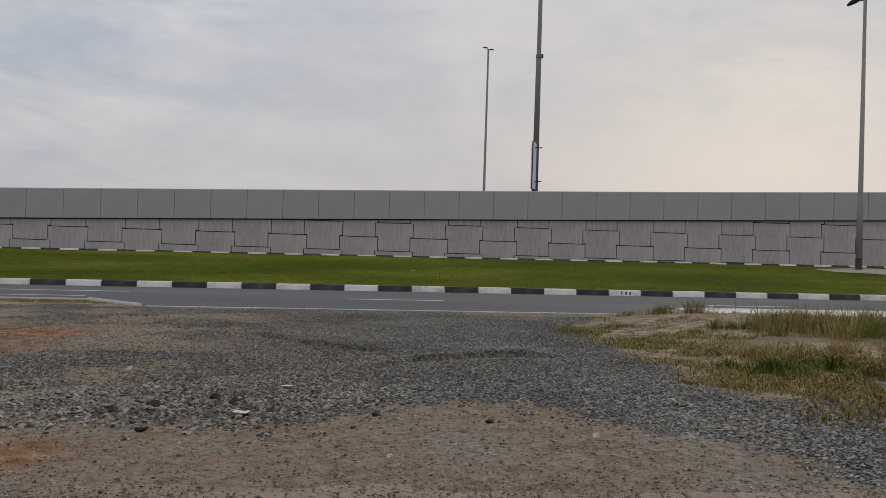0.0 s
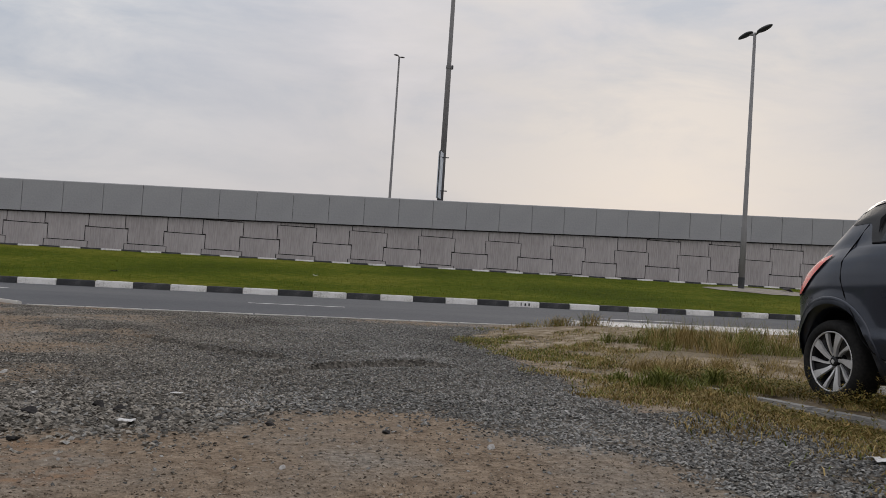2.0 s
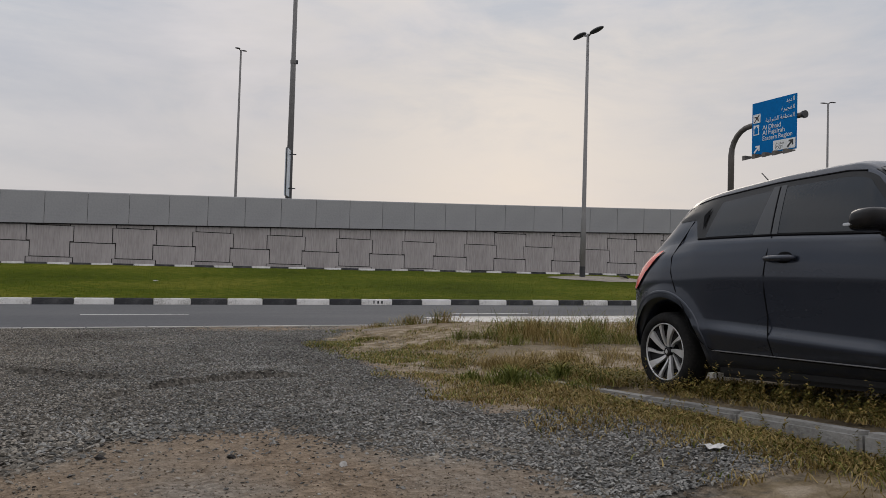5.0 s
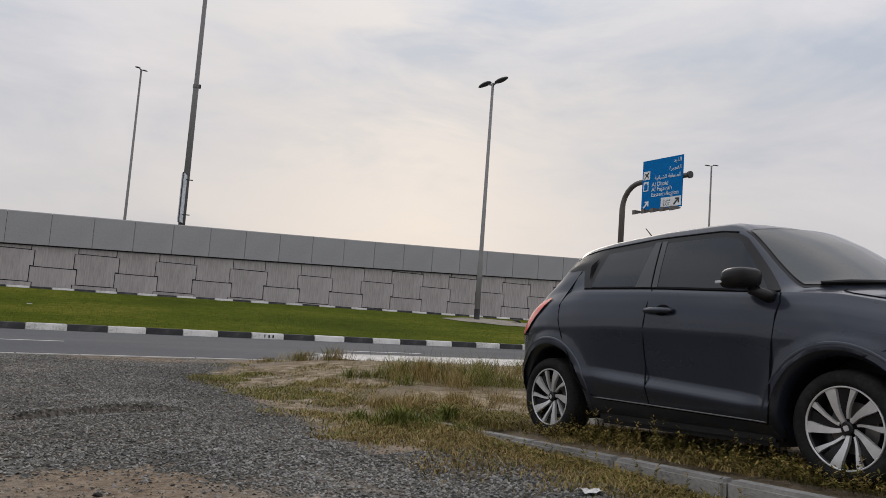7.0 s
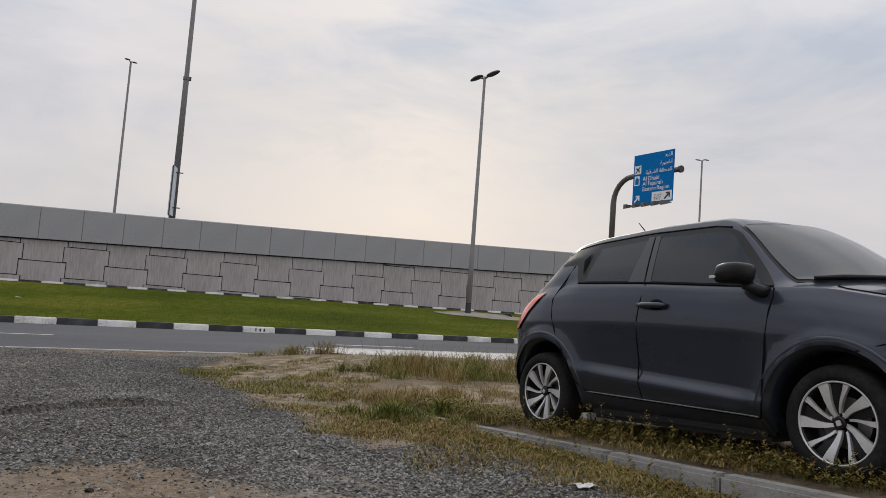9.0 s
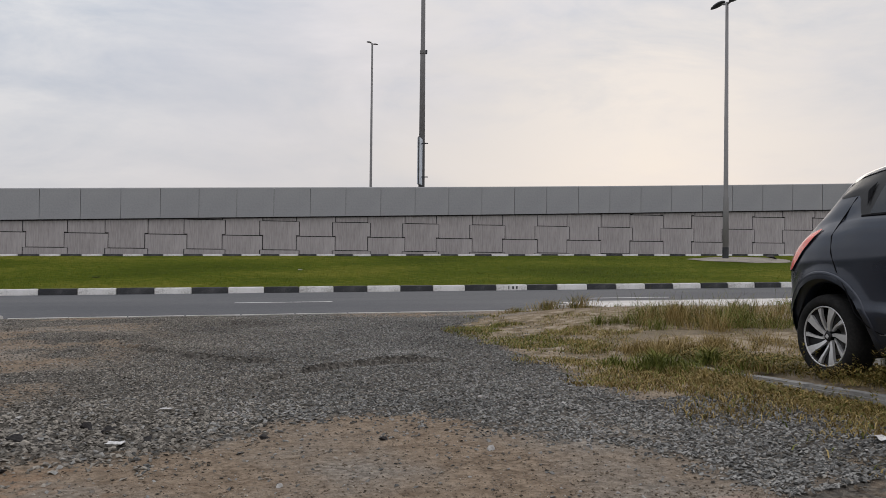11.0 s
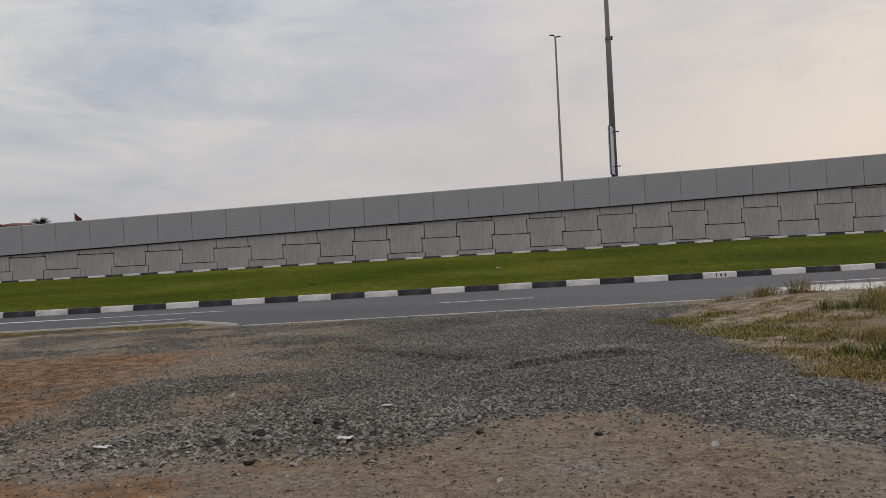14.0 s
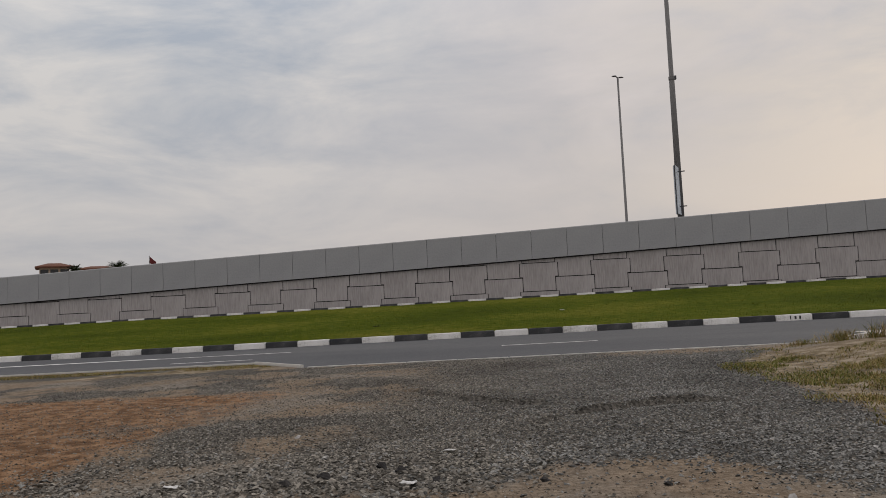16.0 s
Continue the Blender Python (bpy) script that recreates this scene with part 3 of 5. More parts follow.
part("frame", boxed((-0.50, -0.03, 0.0), (0.50, 0.03, 3.0), 0.01), DARK_METAL, board)
part("panel", boxed((-0.47, -0.085, 0.05), (0.47, 0.085, 2.95), 0.01), BOARD, board, "pale blue panel")
for z in (0.5, 2.6):
    part("bracket", boxed((0.0, -0.5, z), (0.06, 0.0, z + 0.06)), DARK_METAL, board)

# worn ground round the lamp's foot
apron_v, apron_f = [], []
for i in range(28):
    a = 2 * math.pi * i / 28
    r = 1 + 0.18 * hum(math.cos(a), math.sin(a), 1.7, 2)
    x, y = 20.2 + 2.3 * r * math.cos(a), 30.7 + 2.6 * r * math.sin(a) * (0.6 + 0.25 * math.cos(a))
    apron_v.append((x, min(y, 33.2), bank_z(x, min(y, 33.2)) + 0.02))
apron_v.append((20.2, 31.0, bank_z(20.2, 31.0) + 0.03))
apron_f = [(i, (i + 1) % 28, 28) for i in range(28)]
tagged(new("worn_patch", soup("worn_patch", apron_v, apron_f, WORN)), "bare trodden patch in the lawn round the lamp", "ground", kind="structure")


# ---- motorway sign on a cantilever pole ----
SIGN_BLUE = plain("sign_blue", (0.0, 0.145, 0.42), 0.75)
SIGN_WHITE = plain("sign_white", (0.72, 0.74, 0.74), 0.45)
SIGN_BLACK = plain("sign_black", (0.02, 0.02, 0.022), 0.5)
SIGN_STEEL = plain("sign_steel", (0.12, 0.11, 0.10), 0.55, 0.3)
gantry = thing("direction_sign", "blue overhead direction sign with white lettering on curved pole", "road sign", at=pose(37.2, 40.2, 1.35))
stem = [(0, 0, 3.1), (0, 0, 8.2)] + [(0, -1.7 * (1 - math.cos(a)), 8.2 + 1.7 * math.sin(a)) for a in [math.radians(15 * i) for i in range(1, 7)]] + [(0, -5.9, 9.9)]
part("pole", tube(bmesh.new(), stem, [0.2] * 2 + [0.18] * 6 + [0.16], 16), SIGN_STEEL, gantry, smooth=True)
part("end_cap", tube(bmesh.new(), [(0, -5.9, 9.9), (0, -6.06, 9.9)], [0.23, 0.23], 16), DARK_METAL, gantry)
SW, SH, SY, SZ = 3.55, 3.36, -2.12, 7.86
face = part("sign_panel", boxed((-0.30, SY - SW, SZ), (-0.24, SY, SZ + SH), 0.012), SIGN_BLUE, gantry, "blue reflective panel")


def on_sign(u, v, d=0.0):
    """A place on the sign's face, u across and v down, both 0 to 1."""
    return Vector((-0.304 - d, SY - SW * u, SZ + SH * (1 - v)))


def sign_shape(name, outline, mat, d=0.002):
    bm = bmesh.new()
    front = [bm.verts.new(on_sign(u, v, d + 0.004)) for u, v in outline]
    back = [bm.verts.new(on_sign(u, v, d)) for u, v in outline]
    bm.faces.new(front)
    for i in range(len(outline)):
        bm.faces.new((front[i - 1], front[i], back[i], back[i - 1]))
    return part(name, bm, mat, face)


def lettering(text, u, v, size, mat, right=False, name="lettering"):
    cu = bpy.data.curves.new(name, "FONT")
    cu.body, cu.size, cu.extrude, cu.align_x = text, size, 0.003, "RIGHT" if right else "LEFT"
    tmp = new(name, cu)
    me = bpy.data.meshes.new_from_object(tmp.evaluated_get(bpy.context.evaluated_depsgraph_get()))
    bpy.data.objects.remove(tmp)
    me.materials.clear()
    me.materials.append(mat)
    ob = new(name, me)
    ob.parent = face
    ob.matrix_local = Matrix.Translation(on_sign(u, v, 0.006)) @ Matrix(((0, 0, -1, 0), (-1, 0, 0, 0), (0, 1, 0, 0), (0, 0, 0, 1)))
    return ob


def words(texts, u, v, size, mat, right=False):
    """Sets words one after another, from the left or, for right, from the right."""
    for text in texts:
        ob = lettering(text, u, v, size, mat, right)
        xs_w = [p.co.x for p in ob.data.vertices]
        u += (-1 if right else 1) * (max(xs_w) - min(xs_w) + 0.30 * size) / SW


bpy.context.view_layer.update()
words(("Al", "Dhaid"), 0.25, 0.545, 0.42, SIGN_WHITE)
words(("Al", "Fujairah"), 0.25, 0.645, 0.42, SIGN_WHITE)
words(("Eastern", "Region"), 0.25, 0.748, 0.40, SIGN_WHITE)
# Arabic lines, letters in their joined forms, set from right to left
lettering("\uFEAA\uFEF3\uFEAC\uFEDF\u0627", 0.965, 0.12, 0.37, SIGN_WHITE, True)
lettering("\uFE93\uFEAE\uFEF4\uFEA0\uFED4\uFEDF\u0627", 0.965, 0.265, 0.37, SIGN_WHITE, True)
words(("\uFE94\uFED8\uFEC4\uFEE8\uFEE4\uFEDF\u0627", "\uFE94\uFEF4\uFED7\uFEAE\uFEB8\uFEDF\u0627"), 0.965, 0.41, 0.36, SIGN_WHITE, True)
sign_shape("symbol_plate", [(0.03, 0.22), (0.2, 0.22), (0.2, 0.39), (0.03, 0.39)], SIGN_WHITE)
sign_shape("symbol", [(0.05, 0.37), (0.10, 0.30), (0.055, 0.275), (0.07, 0.262), (0.125, 0.275), (0.165, 0.235), (0.18, 0.25), (0.145, 0.295), (0.165, 0.35), (0.15, 0.365), (0.12, 0.32), (0.065, 0.38)], SIGN_BLACK, 0.008)
sign_shape("symbol_plate", [(0.04, 0.43), (0.17, 0.43), (0.17, 0.62), (0.04, 0.62)], SIGN_WHITE)
sign_shape("symbol", [(0.06, 0.50), (0.105, 0.45), (0.15, 0.50), (0.15, 0.60), (0.06, 0.60)], SIGN_BLUE, 0.008)
arrow = [(0.0, 0.92), (0.085, 0.835), (0.04, 0.835), (0.04, 0.805), (0.14, 0.805), (0.14, 0.905), (0.11, 0.905), (0.11, 0.86), (0.025, 0.945)]
sign_shape("arrow", [(u + 0.05, v + 0.02) for u, v in arrow], SIGN_WHITE)
sign_shape("exit_plate", [(0.5, 0.79), (0.985, 0.79), (0.985, 0.975), (0.5, 0.975)], SIGN_WHITE)
sign_shape("arrow", [(u + 0.8, v + 0.015) for u, v in arrow], SIGN_BLACK, 0.008)
lettering("EXIT", 0.55, 0.955, 0.30, SIGN_BLACK)
lettering("\uFE9D\uFEAE\uFEA8\uFEE3", 0.74, 0.87, 0.30, SIGN_BLACK, True)
for i in range(5):
    y = SY - 0.1 - 0.82 * i
    bm = bmesh.new()
    v = [bm.verts.new(p) for p in ((-0.25, y - 0.08, SZ - 0.06), (-0.25, y + 0.08, SZ - 0.06), (-1.05, y + 0.13, SZ - 0.06), (-1.05, y - 0.13, SZ - 0.06),
                                   (-0.25, y - 0.08, SZ - 0.12), (-0.25, y + 0.08, SZ - 0.12), (-1.05, y + 0.13, SZ - 0.36), (-1.05, y - 0.13, SZ - 0.36))]
    for q in ((0, 1, 2, 3), (7, 6, 5, 4), (0, 4, 5, 1), (2, 6, 7, 3), (1, 5, 6, 2), (0, 3, 7, 4)):
        bm.faces.new([v[k] for k in q])
    part("sign_light", bm, SIGN_STEEL, gantry, "shallow steel flood light")


# ---- distant villas and palms over the parapet ----
TERRACOTTA = material("terracotta", [(0.10, 0.045, 0.03), (0.145, 0.067, 0.045), (0.19, 0.095, 0.066)], 0.85, scale=1, fine=8, bump=0.3, bump_scale=8)
RENDERED = material("beige_render", [(0.40, 0.32, 0.24), (0.48, 0.39, 0.30), (0.54, 0.45, 0.36)], 0.9, scale=0.5, fine=6, bump=0.1)
FROND = material("palm_frond", [(0.012, 0.022, 0.008), (0.03, 0.045, 0.015), (0.05, 0.07, 0.025)], 0.7, scale=2, fine=9, bump=0, island=0.4)
BARK = material("palm_bark", [(0.06, 0.045, 0.03), (0.10, 0.08, 0.06), (0.15, 0.12, 0.09)], 0.95, scale=3, fine=12, bump=0.5, bump_scale=9)
DARK_GLASS = plain("dark_window", (0.012, 0.014, 0.016), 0.1)


def roof_bm(w, d, z, h, over):
    bm = bmesh.new()
    a = [bm.verts.new((sx * (w / 2 + over), sy * (d / 2 + over), z)) for sx, sy in ((-1, -1), (1, -1), (1, 1), (-1, 1))]
    b = [bm.verts.new((sx * (w / 2 + over), sy * (d / 2 + over), z + 0.18)) for sx, sy in ((-1, -1), (1, -1), (1, 1), (-1, 1))]
    r = [bm.verts.new((-w * 0.22, 0, z + h)), bm.verts.new((w * 0.22, 0, z + h))]
    bm.faces.new(a[::-1])
    for i in range(4):
        bm.faces.new((a[i], a[(i + 1) % 4], b[(i + 1) % 4], b[i]))
    bm.faces.new((b[0], b[1], r[1], r[0]))
    bm.faces.new((b[2], b[3], r[0], r[1]))
    bm.faces.new((b[1], b[2], r[1]))
    bm.faces.new((b[3], b[0], r[0]))
    return bm


def villa(x, y, w, d, high, roof_h, label):
    t = thing("house", label, "house", at=pose(x, y, 0, 0, 0, 33))
    part("wall", boxed((-w / 2, -d / 2, 0), (w / 2, d / 2, high)), RENDERED, t)
    part("roof", roof_bm(w, d, high, roof_h, 0.55), TERRACOTTA, t, "terracotta tiled hip roof")
    for i in range(3):
        for z in (1.0, high - 1.35):
            wx = -w / 2 + w * (i + 0.5) / 3
            win = part("window", boxed((wx - 0.5, -d / 2 - 0.03, z), (wx + 0.5, -d / 2 + 0.05, z + 1.1)), DARK_GLASS, t)
            part("sill", boxed((wx - 0.6, -d / 2 - 0.10, z - 0.08), (wx + 0.6, -d / 2 - 0.03, z)), RENDERED, win)
    return t


villa(-66.6, 101.8, 3.7, 4.4, 8.25, 0.75, "beige villa with a terracotta roof beyond the highway")
villa(-63.0, 106.8, 4.6, 5.0, 7.95, 0.65, "low terracotta-roofed house beyond the highway")


def date_palm(x, y, high, spread, seed):
    t = thing("palm_tree", "dark date palm crown showing above the parapet", "palm tree", group="far palms", at=pose(x, y, 0))
    rng = random.Random(seed)
    part("trunk", tube(bmesh.new(), [(0, 0, 0), (0.1, 0, high * 0.5), (0, 0, high)], [0.28, 0.2, 0.22], 10), BARK, t)
    v, f = [], []
    for k in range(84):
        a, up = rng.uniform(0, 2 * math.pi), rng.uniform(-0.35, 1.2)
        long = spread * rng.uniform(0.8, 1.1)
        side = Vector((-math.sin(a), math.cos(a), 0))
        p = Vector((0, 0, high))
        d = Vector((math.cos(a) * math.cos(up), math.sin(a) * math.cos(up), math.sin(up)))
        for s in range(9):
            q = p + d * (long / 9)
            d = (d + Vector((0, 0, -0.13))).normalized()
            leaf = 0.46 * spread / 2 * math.sin(math.pi * (s + 0.7) / 9.6)
            for sd in (-1, 1):
                for h in (0.0, 0.5):
                    b = p.lerp(q, h)
                    i = len(v)
                    v += [b, b + d * 0.07, b + side * sd * leaf + d * leaf * 0.6 - Vector((0, 0, 0.3 * leaf))]
                    f.append((i, i + 1, i + 2))
            p = q
    ob = new("crown", soup("crown", v, f, FROND))
    ob.parent = t
    return t


date_palm(-59.3, 105.6, 7.9, 1.9, 3)
date_palm(-62.9, 100.8, 7.85, 1.1, 8)
FLAG_RED = plain("flag_red", (0.13, 0.03, 0.03), 0.8)
flag = thing("flag", "small drooping red flag on a pole beyond the parapet", "flag", at=pose(-41.5, 80.5, 0.38))
part("flagpole", tube(bmesh.new(), [(0, 0, 0), (0, 0, 7.2)], [0.04, 0.03], 8), POLE, flag)
bm = bmesh.new()
rows_f = [[bm.verts.new((0.03 + 0.12 * i, 0.05 * math.sin(i * 1.3 + j), 7.1 - 0.1 * i - (0.16 + 0.015 * i) * j)) for i in range(7)] for j in range(5)]
for j in range(4):
    for i in range(6):
        bm.faces.new((rows_f[j][i], rows_f[j][i + 1], rows_f[j + 1][i + 1], rows_f[j + 1][i]))
cloth = part("cloth", bm, FLAG_RED, flag)
m = cloth.modifiers.new("thick", "SOLIDIFY")
m.thickness = 0.01


# ---- parking strip and its kerb ----
SOIL = material("strip_soil", [(0.10, 0.08, 0.05), (0.155, 0.125, 0.085), (0.22, 0.18, 0.13)], 0.95, scale=2.5, fine=30, bump=0.8, bump_scale=45, bump_depth=0.02)
sv, sf = [], []
SX, SYN = 90, 150
for j in range(SYN + 1):
    for i in range(SX + 1):
        y = -4.0 + 13.5 * j / SYN
        x_start = 3.70
        x = x_start + (10.0 - x_start) * i / SX
        k = step(6.2, 9.0, y)
        z = strip_z(x, y) * (1 - k) + (ground_z(x, y) + 0.03 - 0.08 * step(8.6, 9.4, y)) * k + 0.012 * hum(x, y, 2.5) - 0.1 * step(9.0, 10.0, x) - 0.07 * max(0.0, 1 - i / 1.5)
        sv.append((x, y, z - 0.012))
sf = [(j * (SX + 1) + i, j * (SX + 1) + i + 1, (j + 1) * (SX + 1) + i + 1, (j + 1) * (SX + 1) + i) for j in range(SYN) for i in range(SX)]
me = soup("parking_strip", sv, sf, SOIL)
me.polygons.foreach_set("use_smooth", [True] * len(me.polygons))
tagged(new("parking_strip", me), "raised strip of soil and weeds behind the kerb", "ground", kind="structure")

lot_kerb = thing("lot_kerb", "worn grey concrete kerb edging the parking strip", "kerb", kind="structure")
STONE_L = 0.89
for k in range(11):
    y1 = 6.54 - STONE_L * k
    y0 = y1 - STONE_L
    za, zb = strip_z(0, y1) - 0.028, strip_z(0, y0) - 0.028
    x1 = x0 = 3.60
    bm = boxed((0.006, -0.13, -0.25), (STONE_L - 0.006, 0.0, 0.0), 0.022)
    for v in bm.verts:
        v.co.z += 0.004 * hum(v.co.x + k, v.co.y, 6)
    ob = part("kerb_stone", bm, CONCRETE, lot_kerb)
    ob.matrix_world = pose(x1, y1, za, 0, -math.degrees(math.atan2(zb - za, STONE_L)), -90 + math.degrees(math.atan2(x0 - x1, STONE_L))) @ Matrix.Translation((0, 0.13, 0))


# ---- parked hatchback ----
PAINT = bpy.data.materials.new("graphite_car_paint")
PAINT.use_nodes = True
pn, pl = PAINT.node_tree.nodes, PAINT.node_tree.links
pb = pn["Principled BSDF"]
flake = pn.new("ShaderNodeTexNoise")
flake.inputs["Scale"].default_value = 900.0
tone = pn.new("ShaderNodeValToRGB")
tone.color_ramp.elements[0].position, tone.color_ramp.elements[0].color = 0.3, (0.013, 0.016, 0.025, 1)
tone.color_ramp.elements[1].position, tone.color_ramp.elements[1].color = 0.7, (0.035, 0.042, 0.060, 1)
pl.new(flake.outputs["Fac"], tone.inputs[0])
pl.new(tone.outputs[0], pb.inputs["Base Color"])
dust = pn.new("ShaderNodeTexNoise")
dust.inputs["Scale"].default_value, dust.inputs["Detail"].default_value = 3.0, 6.0
rough = pn.new("ShaderNodeMapRange")
rough.inputs["To Min"].default_value, rough.inputs["To Max"].default_value = 0.22, 0.36
pl.new(dust.outputs["Fac"], rough.inputs["Value"])
pl.new(rough.outputs[0], pb.inputs["Roughness"])
pb.inputs["Metallic"].default_value, pb.inputs["Coat Weight"].default_value, pb.inputs["Coat Roughness"].default_value = 0.30, 0.45, 0.05
pb.inputs["Specular IOR Level"].default_value = 0.3
TINT = plain("tinted_glass", (0.012, 0.015, 0.020), 0.04)
SCREEN = plain("windscreen_glass", (0.036, 0.043, 0.044), 0.04)
TINT.node_tree.nodes["Principled BSDF"].inputs["Specular IOR Level"].default_value = 0.28
TRIM = plain("black_trim", (0.012, 0.012, 0.013), 0.45)
PILLAR = plain("pillar_black", (0.014, 0.016, 0.020), 0.35)
SILL_HIGHLIGHT = plain("sill_highlight", (0.13, 0.13, 0.135), 0.5)
SEAM = plain("seam_black", (0.004, 0.004, 0.005), 0.8)
RUBBER = material("tyre_rubber", [(0.010, 0.010, 0.010), (0.016, 0.016, 0.016), (0.028, 0.027, 0.025)], 0.85, scale=6, fine=50, bump=0.3)
ALLOY = plain("machined_alloy", (0.56, 0.56, 0.56), 0.35, 0.45)
GLOSS_BLACK = plain("gloss_black_rim", (0.012, 0.012, 0.013), 0.25)
RED_LENS = plain("red_lens", (0.72, 0.07, 0.03), 0.2, 0.0, 0.6)
CLEAR_LENS = plain("lamp_lens", (0.55, 0.58, 0.62), 0.1, 0.0, 0.6)
for trim_mat in (TRIM, GLOSS_BLACK):
    trim_mat.node_tree.nodes["Principled BSDF"].inputs["Specular IOR Level"].default_value = 0.25
STEEL = plain("brake_steel", (0.20, 0.19, 0.18), 0.5, 0.7)

car = thing("parked_car", "dark grey five-door hatchback parked on the weedy strip", "car", at=pose(4.73, 4.917, 0.181, 0, -3.2, -89.4))
WB, WR = 2.417, 0.305


def curve_at(table, s):
    """A smooth value from rows of (s, value)."""
    if s <= table[0][0]:
        return table[0][1]
    for (a, va), (b, vb) in zip(table, table[1:]):
        if s <= b:
            t = (s - a) / (b - a)
            return va + (vb - va) * t
    return table[-1][1]


def softened(table, s, r=0.07):
    return sum(curve_at(table, s + r * k / 3) * w for k, w in ((-3, 1), (-2, 2), (-1, 3), (0, 4), (1, 3), (2, 2), (3, 1))) / 16


# along the car, from the rear axle forwards
PLAN = [(-0.60, 0.45), (-0.575, 0.58), (-0.52, 0.70), (-0.40, 0.785), (-0.2, 0.84), (0.0, 0.862), (0.4, 0.865), (1.2, 0.86), (1.9, 0.86), (2.42, 0.868), (2.7, 0.84), (2.9, 0.77), (3.05, 0.66), (3.16, 0.45)]
BELT = [(-0.60, 0.80), (-0.55, 0.89), (-0.45, 0.99), (-0.35, 1.055), (-0.2, 1.105), (0.0, 1.13), (0.35, 1.135), (0.95, 1.105), (1.15, 1.093), (1.7, 1.053), (2.0, 1.033), (2.15, 1.03), (2.36, 1.015), (2.7, 0.945), (2.9, 0.885), (3.05, 0.79), (3.16, 0.62)]
BELT_W = [(-0.60, 0.42), (-0.5, 0.60), (-0.35, 0.665), (-0.2, 0.715), (0.0, 0.752), (0.35, 0.793), (1.15, 0.81), (2.0, 0.80), (2.36, 0.775), (2.7, 0.72), (2.9, 0.65), (3.05, 0.54), (3.16, 0.35)]
RAIL = [(-0.60, 0.81), (-0.55, 0.91), (-0.45, 1.02), (-0.32, 1.10), (-0.2, 1.19), (-0.05, 1.315), (0.05, 1.40), (0.15, 1.442), (0.37, 1.468), (0.94, 1.488), (1.5, 1.481), (1.62, 1.464), (1.72, 1.415), (1.81, 1.325), (1.93, 1.20), (2.06, 1.085), (2.15, 1.045), (2.36, 1.027), (2.7, 0.962), (2.9, 0.903), (3.05, 0.80), (3.16, 0.63)]
RAIL_W = [(-0.60, 0.38), (-0.5, 0.54), (-0.35, 0.57), (-0.1, 0.585), (0.05, 0.588), (0.3, 0.60), (0.94, 0.615), (1.5, 0.61), (1.62, 0.615), (1.8, 0.645), (1.93, 0.68), (2.06, 0.715), (2.15, 0.73), (2.36, 0.72), (2.7, 0.67), (2.9, 0.59), (3.05, 0.48), (3.16, 0.30)]
CROWN = [(-0.60, 0.82), (-0.56, 0.92), (-0.5, 1.02), (-0.4, 1.13), (-0.3, 1.23), (-0.2, 1.32), (-0.1, 1.395), (0.0, 1.445), (0.12, 1.487), (0.3, 1.512), (0.5, 1.53), (1.0, 1.55), (1.35, 1.55), (1.6, 1.54), (1.8, 1.50), (2.0, 1.395), (2.2, 1.26), (2.36, 1.145), (2.45, 1.085), (2.7, 1.055), (2.9, 1.005), (3.05, 0.90), (3.16, 0.64)]
SILL = [(-0.60, 0.45), (-0.5, 0.36), (-0.4, 0.30), (0.3, 0.20), (2.2, 0.185), (2.7, 0.165), (3.05, 0.18), (3.16, 0.28)]
ARCHES = ((0.005, 0.385, 0.085), (WB - 0.022, 0.372, 0.075))


def flare(s, z):
    """How far the body swells out round the wheel arches."""
    return 0.018 * max(step(r + wide + 0.05, r + wide - 0.02, math.hypot(s - c, z - WR)) for c, r, wide in ARCHES) * step(0.95, 0.8, z)


def section(s):
    """The half section of the body at s: (half width, height) from the sill to the middle of the roof."""
    w, zb, wb = softened(PLAN, s), softened(BELT, s), softened(BELT_W, s)
    zr, wr, zc, zs = softened(RAIL, s, 0.045), softened(RAIL_W, s), softened(CROWN, s), softened(SILL, s)
    side = zb - zs
    zi = min(0.515 - 0.08 * (max(0.3, min(2.0, s)) - 0.5), zs + 0.42 * side)
    dent = step(0.30, 0.75, s) * step(2.03, 1.75, s)
    screen = step(1.5, 1.75, s) * step(2.75, 2.5, s)

    def over(k, share):
        """Height of the roof or screen at a share k of its half width; the screen's curve bows along the car."""
        bowed = softened(CROWN, s + 0.35 * k * k) + (zr - softened(CROWN, s + 0.35)) * k * k
        return (zr + (zc - zr) * share) * (1 - screen) + bowed * screen

    full = step(0.50, 0.15, s)
    ends = max(step(2.2, 2.6, s), step(0.1, -0.3, s))
    return [(w - 0.15 + 0.09 * ends, zs), (w - 0.095 + 0.06 * ends, zs + 0.05), (w - 0.042 + 0.02 * ends, (zs + zi) / 2), (w - 0.003, zi - 0.032), (w - 0.007 - 0.030 * dent, zi + 0.032), (w - 0.007 - 0.026 * dent, zi + 0.09),
            (w - 0.002 - 0.008 * dent, zs + 0.62 * side), (w, zs + 0.69 * side), (w + (wb - w) * 0.13, zs + 0.79 * side), (w + (wb - w) * 0.42, zs + 0.90 * side), (wb + 0.015, zb - 0.022), (wb, zb),
            (wb + (wr - wb) * (0.30 - 0.14 * full), zb + (zr - zb) * 0.33), (wb + (wr - wb) * (0.63 - 0.20 * full), zb + (zr - zb) * 0.66), (wr, zr),
            (wr - 0.025, over(0.96, 0.56)), (wr * 0.84, over(0.84, 0.86)), (wr * 0.62, over(0.62, 0.92)), (wr * 0.4, over(0.4, 0.96)), (wr * 0.2, over(0.2, 0.99)), (0.0, zc)]


